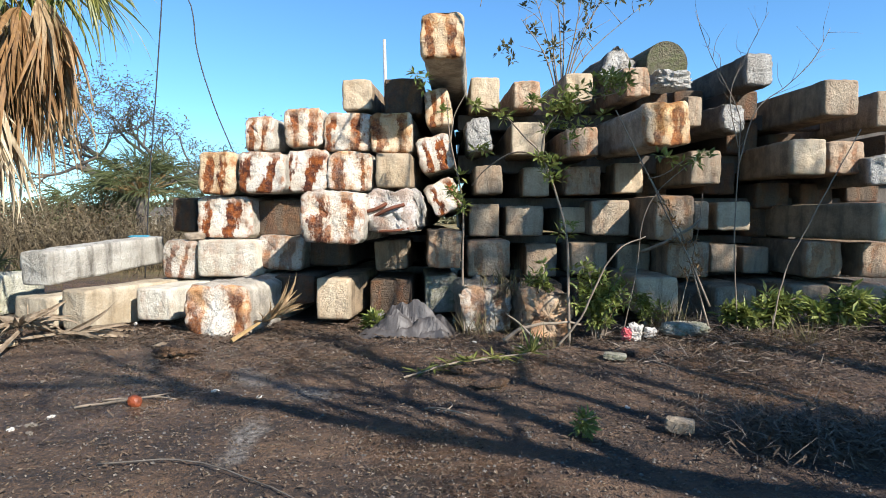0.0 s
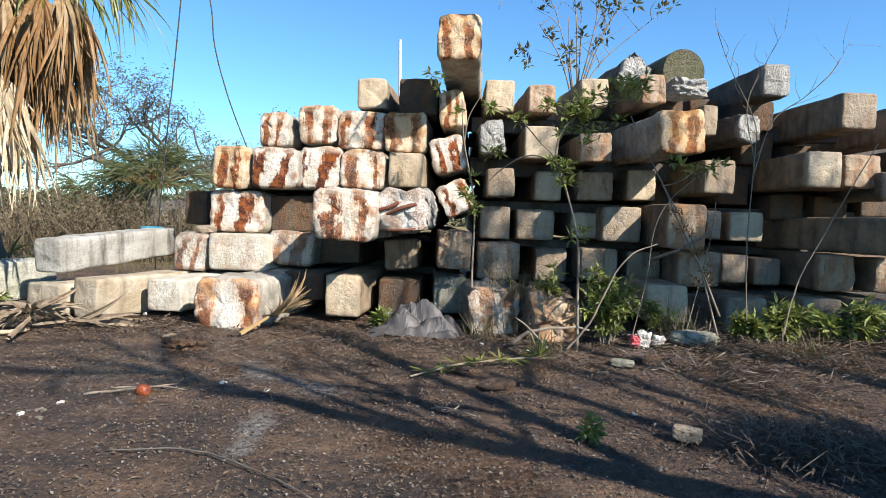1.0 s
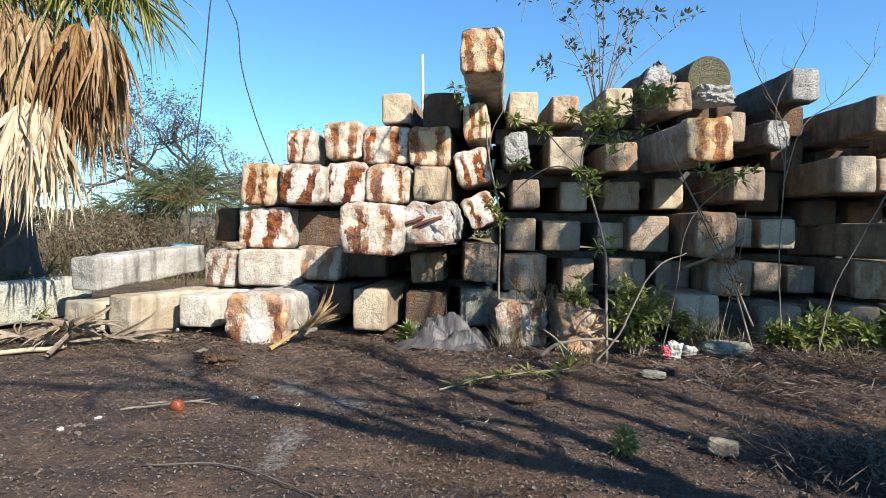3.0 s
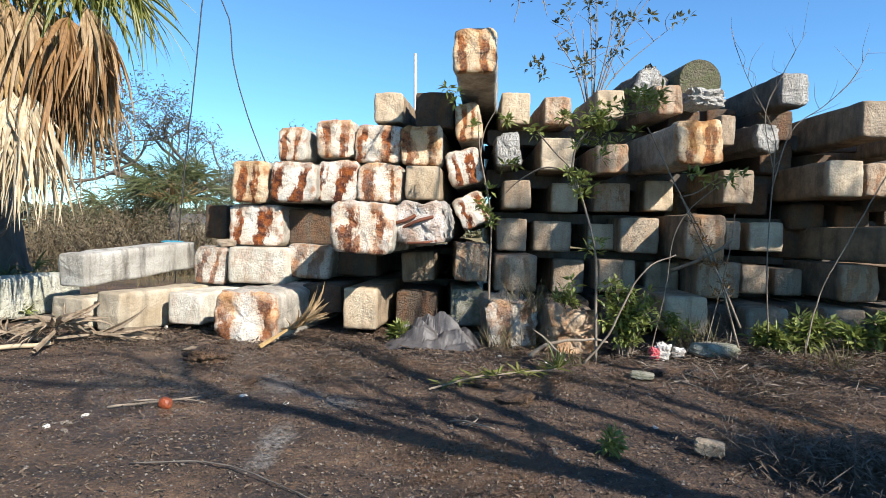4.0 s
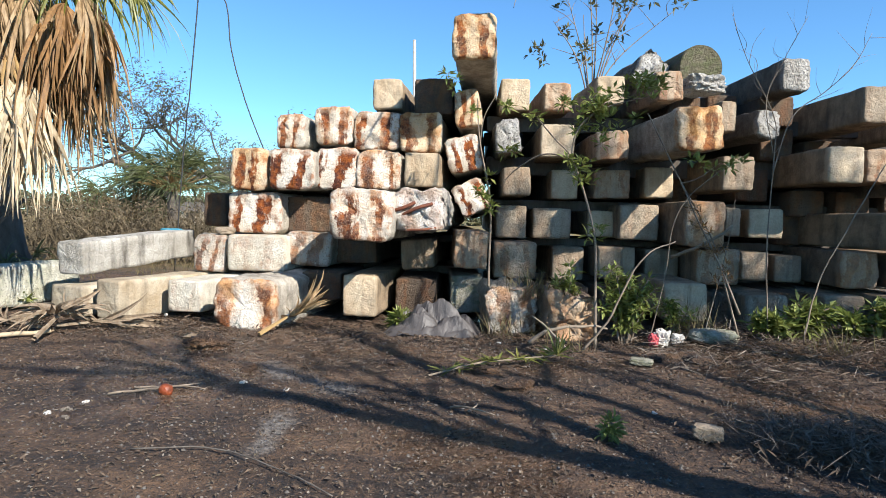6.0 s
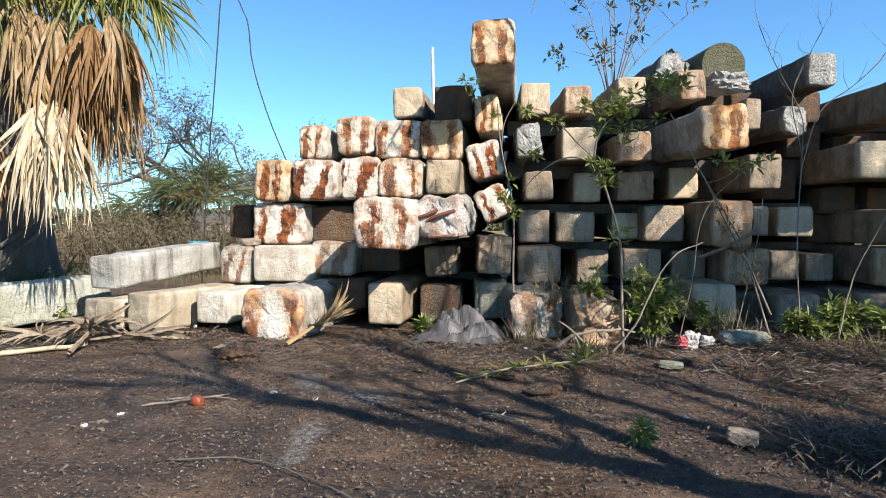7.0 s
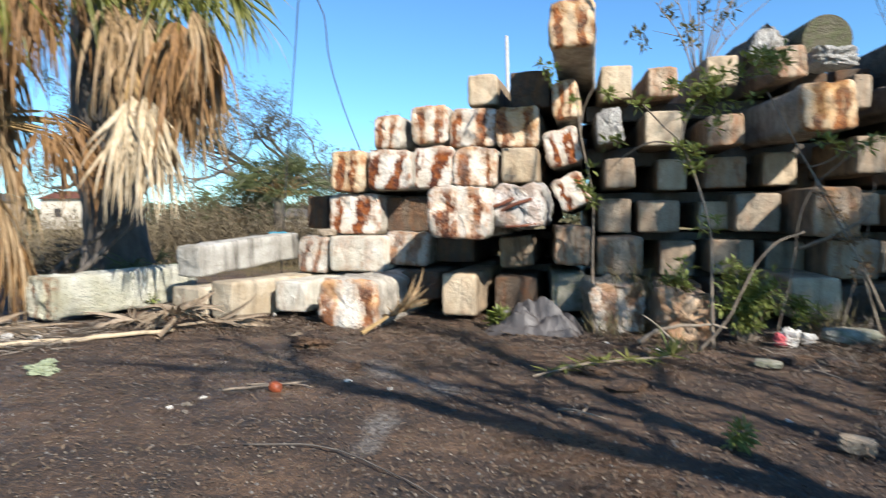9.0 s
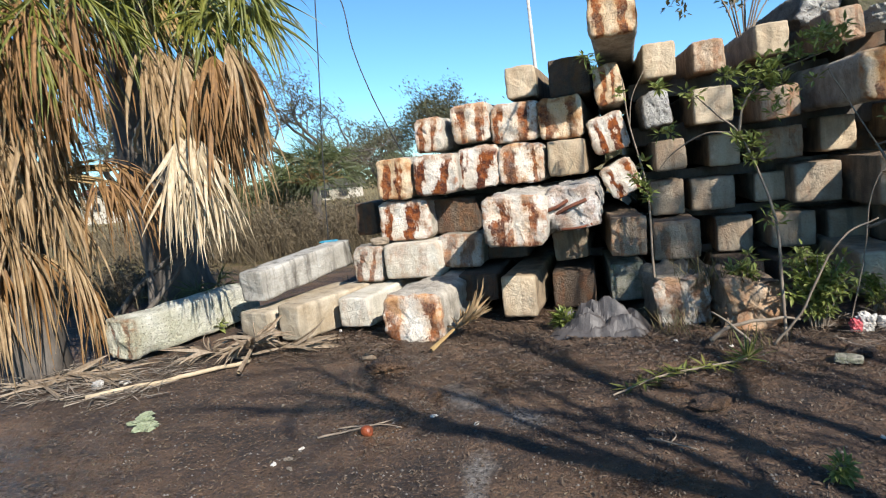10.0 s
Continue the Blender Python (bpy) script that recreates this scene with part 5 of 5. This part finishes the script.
shade_tree(8.6, -0.5, 8.3, 1.0, 9, 9, 0.16, 17, "leafy oak shading the stack")
shade_tree(9.9, 0.1, 8.2, 0.7, 10, 10, 0.17, 18, "leafy oak shading the stack")
shade_tree(11.6, -0.9, 8.3, 0.8, 7, 9, 0.17, 21, "leafy oak shading the stack")
shade_tree(7.7, -2.2, 5.6, 0.45, 7, 8, 0.12, 31, "bushy small tree beside the viewer")


def bare_tree(tip, toward, reach, r, seed, twigs=5):
    """A slim leaning tree beside the viewer; its shadow lies on the mud from its foot to the point tip."""
    rng = random.Random(seed)
    p, q = Vector((*tip, 0)), Vector((*toward, 0))
    foot = p + (q - p).normalized() * reach
    high = reach * math.tan(radians(SUN_EL)) * 0.9
    top = p + s_dir * (high / math.sin(radians(SUN_EL))) - foot
    ob = thing("bare_tree", pose(foot.x, foot.y, 0), "slim leaning bare tree beside the clearing", "tree", "bare trees")
    hb, hl = Heap(), Heap()
    path = smooth([Vector((0, 0, -0.2)), top * 0.33 + Vector((rng.gauss(0, .08), rng.gauss(0, .08), 0)), top * 0.66 + Vector((rng.gauss(0, .1), rng.gauss(0, .1), 0)), top], 6)
    n = len(path)
    hb.add(*tube(path, [r * (1 - 0.7 * i / (n - 1)) for i in range(n)], 9, False))
    for i in range(twigs):
        a = path[n - 1 - int(rng.random() ** 1.3 * n * 0.55)]
        d = (top.normalized() * 0.9 + Vector((rng.gauss(0, 0.6), rng.gauss(0, 0.6), rng.gauss(0, 0.3)))).normalized()
        grow(hb, hl, a, d, rng.uniform(0.7, 1.5), r * 0.32, 1, rng, 0, 0.1, 0.3)
    part_mesh("trunk", hb.mesh("trunk"), BARK, ob, smooth=True)


bare_tree((-2.57, 4.66), (0.37, 3.29), 8.2, 0.16, 81, 5)
bare_tree((-1.68, 4.78), (0.64, 3.17), 7.6, 0.09, 82)
bare_tree((-1.23, 5.90), (0.42, 3.74), 8.6, 0.13, 83, 4)
bare_tree((0.30, 4.75), (1.32, 3.47), 7.4, 0.15, 85, 3)
bare_tree((1.20, 5.75), (2.30, 4.25), 7.8, 0.12, 86, 3)
bare_tree((1.35, 4.62), (2.04, 3.80), 7.0, 0.09, 87, 3)
sapling("overhanging_branch", [
    ([(6.1, -0.75, 4.2), (4.5, 2.0, 5.2), (2.0, 5.0, 4.9), (0.6, 6.0, 4.25), (0.25, 6.0, 3.75), (0.12, 6.0, 3.45)], 0.03, 0.005),
    ([(0.25, 6.0, 3.75), (0.4, 6.0, 3.5), (0.36, 6.0, 3.25)], 0.008, 0.003),
    ([(0.3, 6.0, 3.85), (0.6, 6.0, 3.55), (0.68, 6.0, 3.32)], 0.008, 0.003),
    ([(0.45, 6.0, 4.05), (0.1, 6.0, 3.7), (-0.08, 6.0, 3.5)], 0.008, 0.003)],
    [((0.3, 6.0, 3.5), 0.1, 3), ((0.62, 6.0, 3.5), 0.07, 2)], "nearly bare branch hanging in from above", 29, 0.05, None, BRUSH, 5)


# ---- poles, cables and the far edge of the clearing ----
def far_things():
    vs, fs = tube([(-1.42, 15.8, -0.1), (-1.44, 15.8, 3.0), (-1.50, 15.8, 5.75)], [0.055, 0.05, 0.04], 10)
    ob = part_mesh("white_pole", mesh_of("white_pole", vs, fs), WHITEBIT, smooth=True)
    tagged(ob, "thin white pole standing behind the stack", "pole")
    stick([(-5.1, 12.0, 8.5), (-5.36, 12.0, 6.2), (-5.56, 12.0, 4.0), (-5.72, 12.0, 2.36), (-5.9, 12.0, 0.0)], 0.014, 0.013, "thin dark cable hanging down", CABLE, "cable", "cable", "cables")
    stick([(-6.0, 12.0, 9.0), (-5.3, 12.0, 6.3), (-4.88, 12.0, 5.3), (-4.72, 12.0, 4.2), (-4.15, 12.0, 2.6), (-3.3, 12.0, 0.9)], 0.014, 0.013, "thin dark cable hanging in a curve", CABLE, "cable", "cable", "cables")
    for i, (x, y, w, d, h, c) in enumerate([(-26.0, 60, 4.0, 3.0, 1.3, "white"), (-52, 60, 9.0, 5.0, 3.4, "white"), (-66, 58, 9.0, 5.0, 3.2, "grey")]):
        ob = thing("shed", pose(x, y, 0), "low pale shed far across the clearing", "shed", "far sheds")
        bm = bmesh.new()
        bmesh.ops.create_cube(bm, size=1)
        bmesh.ops.scale(bm, vec=(w, d, h), verts=bm.verts)
        bmesh.ops.translate(bm, vec=(0, 0, h / 2), verts=bm.verts)
        part("wall", bm, CONCRETE[c], ob)
        ridge = h + 0.9
        me = mesh_of("roof", [(-w / 2 - .3, -d / 2 - .3, h), (w / 2 + .3, -d / 2 - .3, h), (w / 2 + .3, d / 2 + .3, h), (-w / 2 - .3, d / 2 + .3, h), (-w / 2 - .3, 0, ridge), (w / 2 + .3, 0, ridge)], [(0, 1, 5, 4), (2, 3, 4, 5), (0, 4, 3), (1, 2, 5), (3, 2, 1, 0)])
        part_mesh("roof", me, RUSTY if i % 2 else CHIPGREY, ob)
        for k in (-1, 1):
            bm = bmesh.new()
            bmesh.ops.create_cube(bm, size=1)
            bmesh.ops.scale(bm, vec=(0.9, 0.08, 0.9), verts=bm.verts)
            bmesh.ops.translate(bm, vec=(k * w * 0.25, -d / 2 - 0.02, h * 0.55), verts=bm.verts)
            part("window", bm, CABLE, ob)
    chunk("blue_tarp", -4.08, 8.18, 0.962, 0.26, 0.14, 0.025, BLUE, "bright turquoise plastic sheet lying behind a pile", "plastic sheet", 70, 0.6, 0.15, 10, 4)


far_things()


def far_woods():
    rng = random.Random(77)
    h = Heap()
    for i in range(26000):
        x = rng.uniform(-190, 150)
        y = 105 + 10 * noise.noise((x * 0.03, 1, 1)) + rng.uniform(-4, 4)
        top = 3.2 + 2.6 * noise.noise((x * 0.06, 5, 2)) + 1.6 * noise.noise((x * 0.21, 3, 2))
        z = rng.random() ** 0.8 * max(top, 1.2)
        leaf(h, Vector((x, y, z)), Vector((rng.gauss(0, 1), rng.gauss(0, 0.4), rng.gauss(0, 0.7))), rng.uniform(0.6, 1.3), 0.6, rng)
    ob = part_mesh("far_woods", h.mesh("far_woods"), OAKLEAF)
    tagged(ob, "low distant line of grey-green woods", "woods", kind="stuff")


far_woods()
